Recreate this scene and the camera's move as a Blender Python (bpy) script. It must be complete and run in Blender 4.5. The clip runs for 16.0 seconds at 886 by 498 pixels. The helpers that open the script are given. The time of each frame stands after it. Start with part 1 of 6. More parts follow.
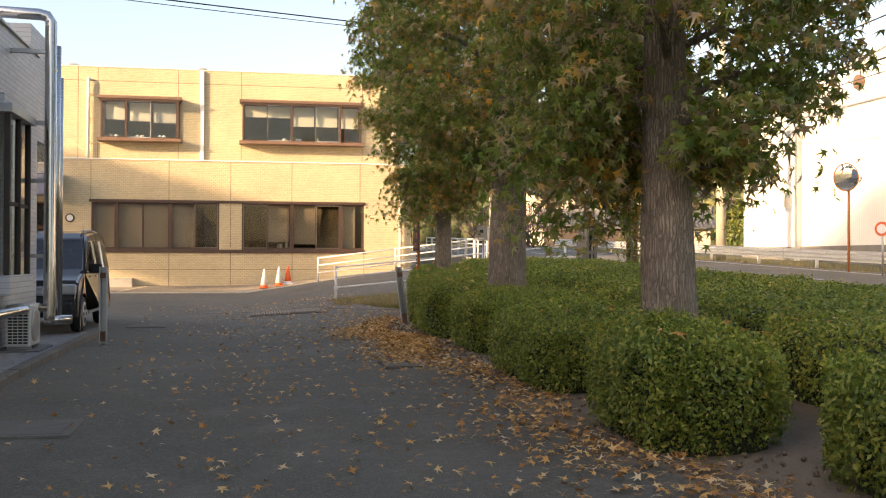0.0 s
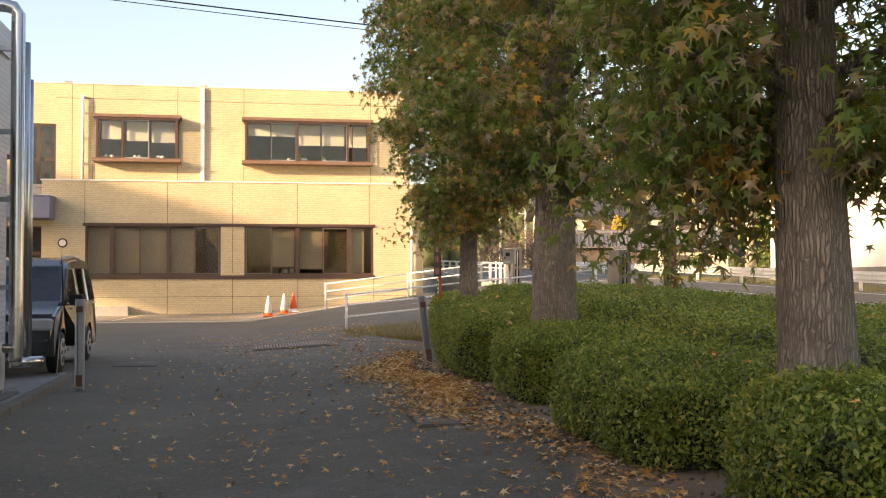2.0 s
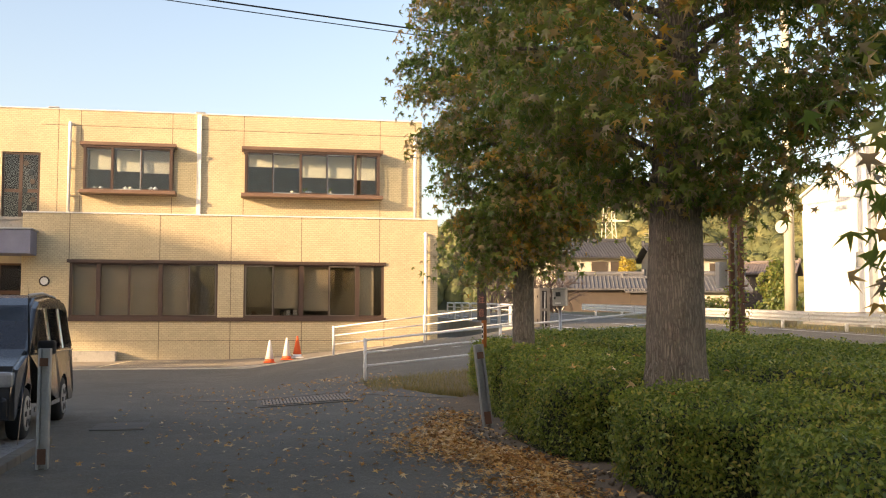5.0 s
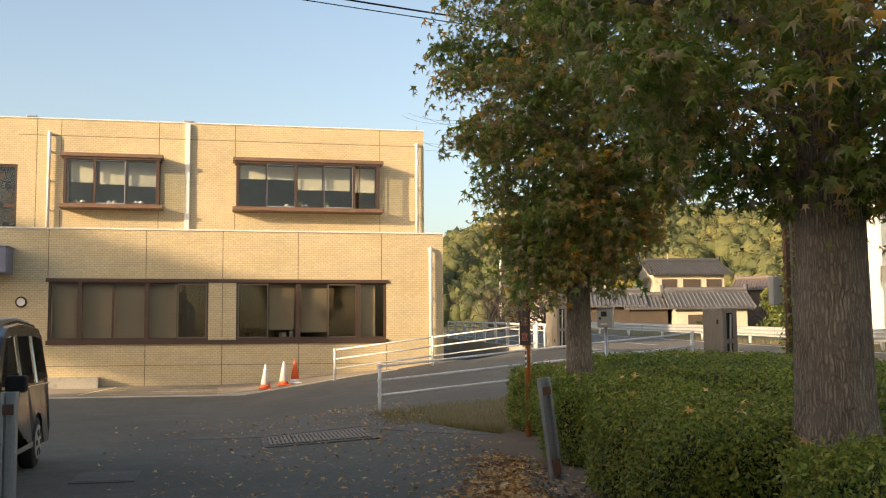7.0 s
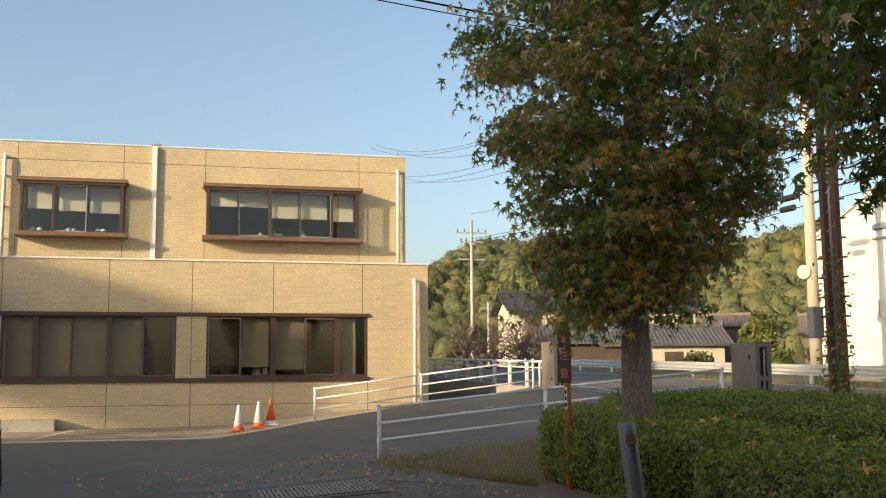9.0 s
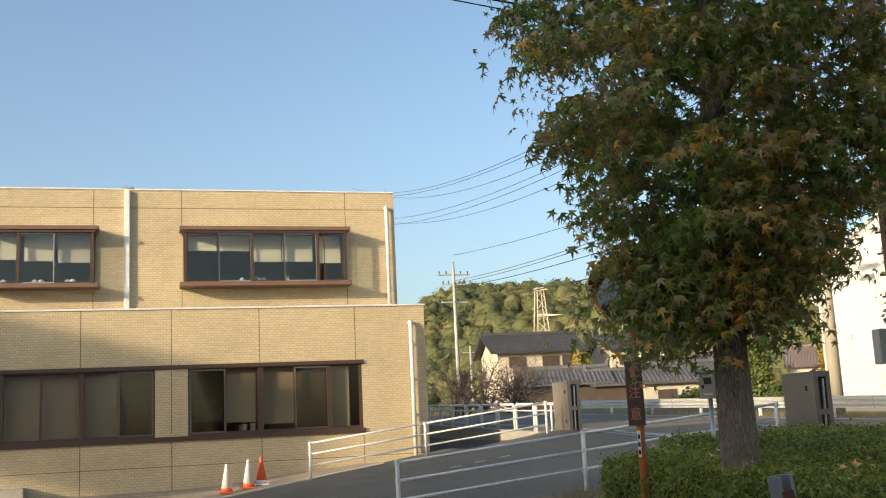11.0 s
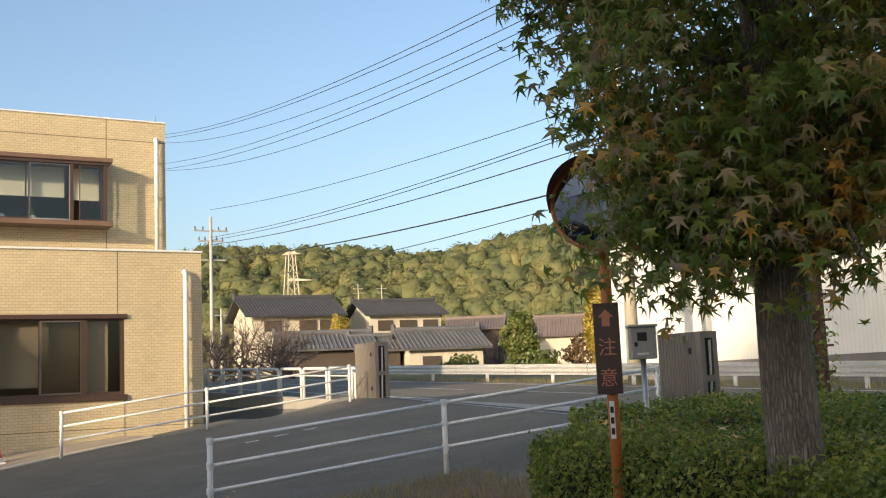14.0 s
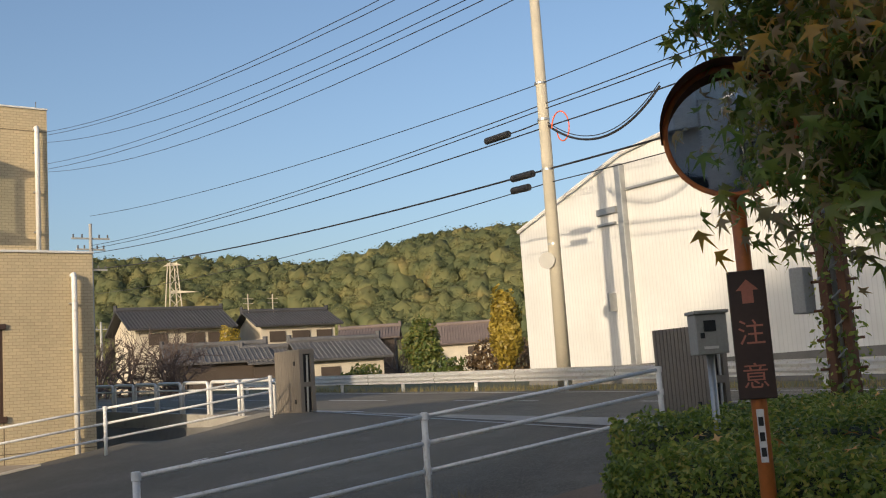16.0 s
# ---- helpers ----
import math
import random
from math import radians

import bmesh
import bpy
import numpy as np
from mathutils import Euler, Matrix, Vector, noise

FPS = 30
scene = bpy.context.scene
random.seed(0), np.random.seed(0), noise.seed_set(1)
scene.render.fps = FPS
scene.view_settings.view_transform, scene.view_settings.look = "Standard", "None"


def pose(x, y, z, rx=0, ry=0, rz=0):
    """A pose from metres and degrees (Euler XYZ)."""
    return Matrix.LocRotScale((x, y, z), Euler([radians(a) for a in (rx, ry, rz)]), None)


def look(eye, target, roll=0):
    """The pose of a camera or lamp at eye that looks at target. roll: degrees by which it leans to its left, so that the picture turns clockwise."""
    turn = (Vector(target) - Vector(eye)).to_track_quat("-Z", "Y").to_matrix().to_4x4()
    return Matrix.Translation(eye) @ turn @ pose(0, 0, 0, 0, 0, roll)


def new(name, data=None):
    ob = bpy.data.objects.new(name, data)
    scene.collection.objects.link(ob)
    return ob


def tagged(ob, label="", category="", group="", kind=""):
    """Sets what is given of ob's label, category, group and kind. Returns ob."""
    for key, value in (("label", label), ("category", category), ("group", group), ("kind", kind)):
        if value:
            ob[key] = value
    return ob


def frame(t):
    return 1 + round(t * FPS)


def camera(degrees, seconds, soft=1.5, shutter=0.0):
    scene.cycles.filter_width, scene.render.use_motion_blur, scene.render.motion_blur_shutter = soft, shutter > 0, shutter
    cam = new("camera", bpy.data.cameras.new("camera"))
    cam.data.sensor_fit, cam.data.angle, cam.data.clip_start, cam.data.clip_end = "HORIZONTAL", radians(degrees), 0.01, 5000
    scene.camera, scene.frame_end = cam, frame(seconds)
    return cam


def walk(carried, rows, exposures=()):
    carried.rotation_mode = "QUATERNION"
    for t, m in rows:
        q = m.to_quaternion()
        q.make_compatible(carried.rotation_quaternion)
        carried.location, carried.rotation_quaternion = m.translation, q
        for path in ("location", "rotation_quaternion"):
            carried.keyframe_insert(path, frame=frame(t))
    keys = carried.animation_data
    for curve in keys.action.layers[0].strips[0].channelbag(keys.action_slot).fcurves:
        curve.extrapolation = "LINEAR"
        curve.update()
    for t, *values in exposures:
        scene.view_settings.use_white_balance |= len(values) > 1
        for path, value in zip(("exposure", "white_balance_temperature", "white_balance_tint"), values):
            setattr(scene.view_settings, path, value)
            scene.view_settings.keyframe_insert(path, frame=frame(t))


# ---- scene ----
cam = camera(46.2, 16.0, soft=1.1)
PATH = [
    (0, (-2.471, -37.644, 0.857), (-2.103, -35.678, 0.876), 0.2),
    (0.5, (-2.487, -37.037, 0.874), (-2.118, -35.071, 0.89), 0.2),
    (1, (-2.468, -36.472, 0.895), (-2.098, -34.507, 0.915), 0.2),
    (1.5, (-2.449, -35.889, 0.911), (-2.082, -33.923, 0.934), 0.1),
    (2, (-2.427, -35.347, 0.929), (-2.067, -33.38, 0.992), -0.2),
    (2.5, (-2.436, -34.834, 0.942), (-2.077, -32.868, 1.026), -0.3),
    (3, (-2.451, -34.351, 0.95), (-2.095, -32.387, 1.066), -0.0),
    (3.5, (-2.508, -33.81, 0.947), (-2.16, -31.845, 1.074), 0.1),
    (4, (-2.573, -33.258, 0.942), (-2.219, -31.294, 1.07), 0.1),
    (6.5, (-2.931, -30.316, 1.046), (-2.533, -28.364, 1.219), -0.3),
    (7, (-3.009, -29.756, 1.077), (-2.604, -27.806, 1.255), -0.4),
    (7.5, (-3.09, -29.23, 1.074), (-2.66, -27.287, 1.277), -0.3),
    (8, (-3.238, -28.658, 1.075), (-2.8, -26.72, 1.298), -0.4),
    (8.5, (-3.331, -28.141, 1.058), (-2.85, -26.215, 1.303), -0.4),
    (9, (-3.389, -27.601, 1.072), (-2.908, -25.676, 1.322), -0.5),
    (11.5, (-3.593, -24.837, 1.106), (-3.05, -22.944, 1.451), -3.2),
    (12, (-3.552, -24.205, 1.104), (-3.007, -22.312, 1.448), -3.3),
    (12.5, (-3.615, -23.584, 1.133), (-3.051, -21.696, 1.478), -3.2),
    (13, (-3.585, -22.951, 1.113), (-2.862, -21.117, 1.453), -2.9),
    (13.5, (-3.581, -22.281, 1.147), (-2.708, -20.508, 1.457), -2.2),
    (14, (-3.609, -21.673, 1.162), (-2.624, -19.951, 1.415), -2.5),
    (14.5, (-3.561, -21.01, 1.156), (-2.554, -19.3, 1.407), -3.1),
    (15, (-3.498, -20.385, 1.178), (-2.393, -18.738, 1.433), -4.2),
    (15.5, (-3.368, -19.75, 1.196), (-2.253, -18.111, 1.46), -4.2),
    (16, (-3.256, -19.135, 1.199), (-2.082, -17.537, 1.459), -4.0),
]
walk(cam, [(t, look(eye, target, roll)) for t, eye, target, roll in PATH],
     [(0, 1.67, 7900, 21), (4, 1.60, 7900, 21), (6.3, 1.20, 7600, 15), (7, 1.12, 7500, 14), (9, 0.84, 6850, 10), (11.5, 0.82, 6400, 9), (13.5, 0.86, 6400, 10), (14.5, 0.74, 6450, 11), (16, 0.24, 6150, 12)])

# ---- light ----
SUN_TO = Vector((-1.2, -0.6, 0.34)).normalized()
world = bpy.data.worlds.new("sky")
scene.world = world
world.use_nodes = True
wn = world.node_tree
sky = wn.nodes.new("ShaderNodeTexSky")
sky.sky_type = 'NISHITA'
sky.sun_disc = False
sky.sun_elevation = math.asin(SUN_TO.z)
sky.sun_rotation = math.atan2(SUN_TO.x, SUN_TO.y)
sky.air_density, sky.dust_density, sky.ozone_density = 1.0, 3.1, 1.6
wn.links.new(sky.outputs[0], wn.nodes["Background"].inputs[0])
wn.nodes["Background"].inputs[1].default_value = 0.15
sun = new("sun", bpy.data.lights.new("sun", 'SUN'))
sun.data.energy, sun.data.angle, sun.data.color = 3.5, radians(1.2), (1.0, 0.79, 0.52)
sun.matrix_world = look(SUN_TO * 50, (0, 0, 0))


# ---- materials ----
def base_mat(name):
    m = bpy.data.materials.new(name)
    m.use_nodes = True
    nt = m.node_tree
    return m, nt, nt.nodes["Principled BSDF"]


def coords(nt, axes="xyz", object_space=False):
    """Position vector with its axes picked in the given order."""
    if object_space:
        src = nt.nodes.new("ShaderNodeTexCoord").outputs["Object"]
    else:
        src = nt.nodes.new("ShaderNodeNewGeometry").outputs["Position"]
    if axes == "xyz":
        return src
    sep, com = nt.nodes.new("ShaderNodeSeparateXYZ"), nt.nodes.new("ShaderNodeCombineXYZ")
    nt.links.new(src, sep.inputs[0])
    for i, a in enumerate(axes):
        nt.links.new(sep.outputs["xyz".index(a)], com.inputs[i])
    return com.outputs[0]


def noise_node(nt, vec, scale, detail=4.0, rough=0.6):
    n = nt.nodes.new("ShaderNodeTexNoise")
    n.inputs["Scale"].default_value, n.inputs["Detail"].default_value, n.inputs["Roughness"].default_value = scale, detail, rough
    nt.links.new(vec, n.inputs["Vector"])
    return n.outputs["Fac"]


def ramp(nt, fac, stops):
    r = nt.nodes.new("ShaderNodeValToRGB")
    el = r.color_ramp.elements
    while len(el) < len(stops):
        el.new(0.5)
    for e, (p, c) in zip(el, stops):
        e.position, e.color = p, (*c, 1)
    nt.links.new(fac, r.inputs[0])
    return r.outputs[0]


def mix(nt, fac, a, b, kind='MIX'):
    n = nt.nodes.new("ShaderNodeMix")
    n.data_type, n.blend_type = 'RGBA', kind
    for value, sock in ((fac, n.inputs[0]), (a, n.inputs[6]), (b, n.inputs[7])):
        if isinstance(value, (int, float)):
            sock.default_value = value
        elif isinstance(value, tuple):
            sock.default_value = (*value, 1)
        else:
            nt.links.new(value, sock)
    return n.outputs[2]


def bump(nt, bsdf, height, strength, distance):
    b = nt.nodes.new("ShaderNodeBump")
    b.inputs["Strength"].default_value, b.inputs["Distance"].default_value = strength, distance
    nt.links.new(height, b.inputs["Height"])
    nt.links.new(b.outputs[0], bsdf.inputs["Normal"])


def shade(c, k):
    return tuple(min(1.0, v * k) for v in c)


def plain(name, col, rough=0.6, metal=0.0, var=0.25, coarse=1.3, fine=40.0, relief=0.3, dist=0.002, dirt=None):
    """Surface with two scales of variation and a fine relief."""
    m, nt, b = base_mat(name)
    v = coords(nt)
    c = ramp(nt, noise_node(nt, v, coarse, 5), [(0.3, shade(col, 1 - var)), (0.7, shade(col, 1 + var * 0.6))])
    f = noise_node(nt, v, fine, 3)
    c = mix(nt, 0.35, c, ramp(nt, f, [(0.3, shade(col, 0.75)), (0.7, shade(col, 1.2))]))
    if dirt:
        c = mix(nt, ramp(nt, noise_node(nt, v, coarse * 4, 6, 0.7), [(0.52, (0, 0, 0)), (0.72, (1, 1, 1))]), c, dirt)
    nt.links.new(c, b.inputs["Base Color"])
    b.inputs["Roughness"].default_value, b.inputs["Metallic"].default_value = rough, metal
    bump(nt, b, f, relief, dist)
    return m


def tile_mat(name, axes, col, mortar, w=0.15, h=0.068, rough=0.5):
    """Small facing tiles in running bond."""
    m, nt, b = base_mat(name)
    v = coords(nt, axes)
    t = nt.nodes.new("ShaderNodeTexBrick")
    t.inputs["Scale"].default_value = 1.0
    t.inputs["Brick Width"].default_value, t.inputs["Row Height"].default_value = w, h
    t.inputs["Mortar Size"].default_value, t.inputs["Mortar Smooth"].default_value = 0.005, 0.3
    t.inputs["Color1"].default_value = (*shade(col, 0.93), 1)
    t.inputs["Color2"].default_value = (*shade(col, 1.06), 1)
    t.inputs["Mortar"].default_value = (*mortar, 1)
    nt.links.new(v, t.inputs["Vector"])
    big = ramp(nt, noise_node(nt, v, 0.5, 5), [(0.3, (0.86, 0.86, 0.86)), (0.7, (1.05, 1.05, 1.05))])
    c = mix(nt, 1.0, t.outputs["Color"], big, 'MULTIPLY')
    nt.links.new(c, b.inputs["Base Color"])
    b.inputs["Roughness"].default_value = rough
    inv = nt.nodes.new("ShaderNodeMath")
    inv.operation = 'SUBTRACT'
    inv.inputs[0].default_value = 1.0
    nt.links.new(t.outputs["Fac"], inv.inputs[1])
    bump(nt, b, inv.outputs[0], 0.7, 0.006)
    return m


def leaf_mat(name, stops, patch=0.5, trans=0.35, rough=0.5, single=0.62, drift=0.4, shift=-0.02):
    """Foliage: every leaf takes its own colour, with drifts of colour over the crown."""
    m, nt, b = base_mat(name)
    g = nt.nodes.new("ShaderNodeNewGeometry")
    n = noise_node(nt, g.outputs["Position"], patch, 3)
    ad = nt.nodes.new("ShaderNodeMath")
    ad.operation = 'MULTIPLY_ADD'
    ad.inputs[1].default_value, ad.inputs[2].default_value = single, shift
    nt.links.new(g.outputs["Random Per Island"], ad.inputs[0])
    ad2 = nt.nodes.new("ShaderNodeMath")
    ad2.operation = 'MULTIPLY_ADD'
    ad2.inputs[1].default_value = drift
    nt.links.new(n, ad2.inputs[0])
    nt.links.new(ad.outputs[0], ad2.inputs[2])
    c = ramp(nt, ad2.outputs[0], stops)
    nt.links.new(c, b.inputs["Base Color"])
    b.inputs["Roughness"].default_value = rough
    tr = nt.nodes.new("ShaderNodeBsdfTranslucent")
    nt.links.new(c, tr.inputs[0])
    ms = nt.nodes.new("ShaderNodeMixShader")
    ms.inputs[0].default_value = trans
    nt.links.new(b.outputs[0], ms.inputs[1])
    nt.links.new(tr.outputs[0], ms.inputs[2])
    nt.links.new(ms.outputs[0], nt.nodes["Material Output"].inputs[0])
    return m


def asphalt_mat():
    m, nt, b = base_mat("asphalt")
    v = coords(nt)
    c = ramp(nt, noise_node(nt, v, 0.35, 6), [(0.3, (0.110, 0.096, 0.070)), (0.7, (0.225, 0.199, 0.145))])
    grit = noise_node(nt, v, 70, 4, 0.85)
    c = mix(nt, 0.5, c, ramp(nt, grit, [(0.38, (0.023, 0.020, 0.015)), (0.56, (0.115, 0.103, 0.080)), (0.68, (0.45, 0.41, 0.33))]))
    worn = ramp(nt, noise_node(nt, v, 1.6, 6, 0.7), [(0.5, (0, 0, 0)), (0.75, (0.5, 0.5, 0.5))])
    c = mix(nt, worn, c, (0.235, 0.212, 0.175))
    dust = ramp(nt, noise_node(nt, v, 22, 3, 0.7), [(0.55, (0, 0, 0)), (0.68, (0.55, 0.55, 0.55))])
    c = mix(nt, dust, c, (0.26, 0.225, 0.165))
    nt.links.new(c, b.inputs["Base Color"])
    b.inputs["Roughness"].default_value = 0.85
    bump(nt, b, grit, 0.9, 0.010)
    return m


def glass_mat(name, tint=(0.9, 0.93, 0.92)):
    """Thin pane: clear, tinted, with a mirror sheen that grows at a slant."""
    m, nt, b = base_mat(name)
    tr, gl = nt.nodes.new("ShaderNodeBsdfTransparent"), nt.nodes.new("ShaderNodeBsdfGlossy")
    tr.inputs[0].default_value = (*tint, 1)
    gl.inputs["Roughness"].default_value = 0.02
    lw = nt.nodes.new("ShaderNodeLayerWeight")
    lw.inputs[0].default_value = 0.5
    pw, sheen = nt.nodes.new("ShaderNodeMath"), nt.nodes.new("ShaderNodeMath")
    pw.operation, sheen.operation = 'POWER', 'MULTIPLY_ADD'
    pw.inputs[1].default_value = 4.5
    sheen.inputs[1].default_value, sheen.inputs[2].default_value = 0.9, 0.04
    nt.links.new(lw.outputs["Facing"], pw.inputs[0])
    nt.links.new(pw.outputs[0], sheen.inputs[0])
    ms = nt.nodes.new("ShaderNodeMixShader")
    nt.links.new(sheen.outputs[0], ms.inputs[0])
    nt.links.new(tr.outputs[0], ms.inputs[1])
    nt.links.new(gl.outputs[0], ms.inputs[2])
    nt.links.new(ms.outputs[0], nt.nodes["Material Output"].inputs[0])
    nt.nodes.remove(b)
    return m


def bark_mat():
    m, nt, b = base_mat("bark")
    v = coords(nt)
    mp = nt.nodes.new("ShaderNodeMapping")
    mp.inputs["Scale"].default_value = (1, 1, 0.13)
    nt.links.new(v, mp.inputs[0])
    w = nt.nodes.new("ShaderNodeTexVoronoi")
    w.feature = 'DISTANCE_TO_EDGE'
    w.inputs["Scale"].default_value = 46
    warp = nt.nodes.new("ShaderNodeVectorMath")
    warp.operation = 'MULTIPLY_ADD'
    nz = nt.nodes.new("ShaderNodeTexNoise")
    nz.inputs["Scale"].default_value = 9
    nt.links.new(v, nz.inputs["Vector"])
    nt.links.new(nz.outputs["Color"], warp.inputs[0])
    warp.inputs[1].default_value = (0.035, 0.035, 0.035)
    nt.links.new(mp.outputs[0], warp.inputs[2])
    nt.links.new(warp.outputs[0], w.inputs["Vector"])
    ridge = ramp(nt, w.outputs["Distance"], [(0.0, (0, 0, 0)), (0.28, (1, 1, 1))])
    c = mix(nt, ridge, (0.095, 0.072, 0.054), (0.34, 0.275, 0.21))
    c = mix(nt, 0.4, c, ramp(nt, noise_node(nt, v, 5, 5), [(0.3, (0.16, 0.127, 0.098)), (0.7, (0.40, 0.34, 0.27))]))
    nt.links.new(c, b.inputs["Base Color"])
    b.inputs["Roughness"].default_value = 0.9
    bump(nt, b, ridge, 0.9, 0.02)
    return m


def siding_mat():
    """White ribbed sheet metal; shade in the grooves is put into the colour."""
    m, nt, b = base_mat("white_siding")
    v = coords(nt, "yzx")
    w = nt.nodes.new("ShaderNodeTexWave")
    w.bands_direction, w.wave_profile = 'X', 'SIN'
    w.inputs["Scale"].default_value = 0.314 * 7.0
    nt.links.new(v, w.inputs["Vector"])
    c = ramp(nt, noise_node(nt, v, 0.6, 5), [(0.3, (0.60, 0.60, 0.58)), (0.7, (0.69, 0.69, 0.67))])
    c = mix(nt, ramp(nt, w.outputs["Fac"], [(0.0, (0.55, 0.55, 0.55)), (0.14, (0, 0, 0))]), c, (0.50, 0.50, 0.48))
    nt.links.new(c, b.inputs["Base Color"])
    b.inputs["Roughness"].default_value = 0.5
    bump(nt, b, w.outputs["Fac"], 0.35, 0.015)
    return m


YELLOW = (0.575, 0.475, 0.298)
M_TILE = tile_mat("yellow_tile", "xzy", YELLOW, (0.36, 0.28, 0.17))
M_TILE_SIDE = tile_mat("yellow_tile_side", "yzx", YELLOW, (0.36, 0.28, 0.17))
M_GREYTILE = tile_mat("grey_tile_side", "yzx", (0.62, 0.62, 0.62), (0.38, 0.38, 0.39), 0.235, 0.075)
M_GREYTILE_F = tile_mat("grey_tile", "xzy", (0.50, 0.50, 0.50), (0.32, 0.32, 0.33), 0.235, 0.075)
M_BROWN = plain("brown_aluminium", (0.085, 0.052, 0.038), 0.45, 0.3, 0.15, 2, 60)
M_SASH = plain("bronze_sash", (0.15, 0.125, 0.10), 0.45, 0.4, 0.15, 2, 60)
# Lighter twin of the window brown, with a lit tone in its colour.
M_BROWNLIT = plain("brown_lit", (0.18, 0.108, 0.072), 0.5, 0.1, 0.2, 2, 50)
M_WHITE = plain("white_paint", (0.72, 0.71, 0.68), 0.45, 0.0, 0.1, 2, 60, 0.15, dirt=(0.55, 0.52, 0.46))
M_FENCE = plain("white_pipe_paint", (0.74, 0.74, 0.72), 0.4, 0.0, 0.08, 3, 50, 0.15, dirt=(0.50, 0.46, 0.40))
M_JOINT = plain("sealant", (0.17, 0.13, 0.08), 0.8)
M_GLASS = glass_mat("window_glass", (0.90, 0.92, 0.92))
M_GLASSB = glass_mat("bronze_glass", (0.80, 0.775, 0.73))
M_MESH = glass_mat("insect_mesh", (0.74, 0.73, 0.70))
M_BLIND = plain("roller_blind", (0.56, 0.52, 0.43), 0.9, 0, 0.1, 1.5, 30)
M_BLINDW = plain("pale_blind", (0.70, 0.65, 0.50), 0.9, 0, 0.1, 1.5, 30)
M_ROOM = plain("room_wall", (0.40, 0.38, 0.34), 0.9)
# Near-black: the shade inside openings put into a colour, also used for dark fittings.
M_DARK = plain("shade_and_fitting_black", (0.03, 0.03, 0.03), 0.9)
M_ASPHALT = asphalt_mat()
M_CONC = plain("concrete", (0.36, 0.34, 0.30), 0.85, 0, 0.3, 0.9, 30, 0.5, 0.004, dirt=(0.20, 0.19, 0.165))
# Pale tone for the apron's front edge: sunlight put into the colour.
M_EDGE = plain("lit_edge_tone", (0.60, 0.53, 0.42), 0.9, 0, 0.2, 1.5, 25, 0.4, 0.004)
M_APRON = plain("apron_concrete", (0.33, 0.27, 0.195), 0.9, 0, 0.3, 1.1, 25, 0.5, 0.006, dirt=(0.22, 0.18, 0.13))
M_PATCH = plain("worn_patch", (0.17, 0.15, 0.122), 0.9, 0, 0.3, 1.5, 40, 0.6, 0.006, dirt=(0.10, 0.09, 0.075))
M_KERB = plain("kerb_concrete", (0.165, 0.16, 0.148), 0.9, 0, 0.3, 1.2, 30, 0.5, 0.004)
M_SOIL = plain("soil", (0.21, 0.155, 0.105), 0.95, 0, 0.4, 1.5, 35, 0.9, 0.02)
M_GRAVEL = plain("gravel", (0.36, 0.35, 0.335), 0.9, 0, 0.3, 2, 26, 1.0, 0.05, dirt=(0.10, 0.10, 0.10))
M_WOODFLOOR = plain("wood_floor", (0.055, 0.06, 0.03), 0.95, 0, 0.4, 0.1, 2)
M_FIELD = plain("field", (0.10, 0.10, 0.045), 0.95, 0, 0.4, 0.2, 6, 0.5, 0.05)
M_BARK = bark_mat()
M_SIDING = siding_mat()
M_STEEL = plain("stainless_duct", (0.62, 0.60, 0.57), 0.22, 1.0, 0.1, 2, 25, 0.1)
M_GALV = plain("galvanised", (0.42, 0.43, 0.43), 0.45, 0.7, 0.2, 3, 40, 0.2)
M_ORANGE = plain("orange_paint", (0.50, 0.155, 0.035), 0.5, 0, 0.2, 3, 40, 0.2, dirt=(0.30, 0.10, 0.04))
M_CONE = plain("cone_orange", (0.75, 0.13, 0.04), 0.5, 0, 0.1)
M_CONEW = plain("cone_white", (0.75, 0.73, 0.70), 0.5, 0, 0.1)
M_SIGN = plain("sign_brown", (0.045, 0.026, 0.02), 0.5, 0, 0.2)
M_SIGNTXT = plain("sign_faded_red", (0.46, 0.17, 0.11), 0.6, 0, 0.15, 6, 80)
M_RUST = plain("rusty_steel", (0.17, 0.085, 0.05), 0.8, 0.2, 0.4, 3, 30, 0.5)
M_GRATE = plain("worn_grating", (0.36, 0.30, 0.235), 0.7, 0.3, 0.4, 6, 40, 0.4)
M_CPOLE = plain("pole_concrete", (0.46, 0.42, 0.33), 0.85, 0, 0.15, 1.0, 30)
M_GATE = plain("gate_panel", (0.19, 0.168, 0.14), 0.6, 0.1, 0.2, 1.5, 40)
M_WIRE = plain("black_cable", (0.02, 0.02, 0.022), 0.6)
M_VAN = plain("dark_van_paint", (0.075, 0.075, 0.078), 0.14, 0.6, 0.1, 2, 20, 0.0)
M_CHROME = plain("chrome", (0.7, 0.7, 0.7), 0.12, 1.0, 0.05)
M_TYRE = plain("tyre", (0.02, 0.02, 0.02), 0.85)
M_CARGLASS = plain("tinted_glass", (0.02, 0.024, 0.026), 0.05, 0.0, 0.1, 2, 20, 0.0)
# Paler than the tinted glass: the windscreen's bright reflection is put into the colour.
M_SCREEN = plain("windscreen_reflection_tone", (0.15, 0.17, 0.185), 0.06, 0.25, 0.1, 2, 20, 0.0)
M_LAMP = plain("lamp_lens", (0.55, 0.56, 0.56), 0.12, 0.3)
M_ACWHITE = plain("unit_casing", (0.60, 0.59, 0.55), 0.5)
M_MIRROR = plain("mirror_face", (0.9, 0.9, 0.9), 0.04, 1.0, 0.06, 3, 20, 0.0)
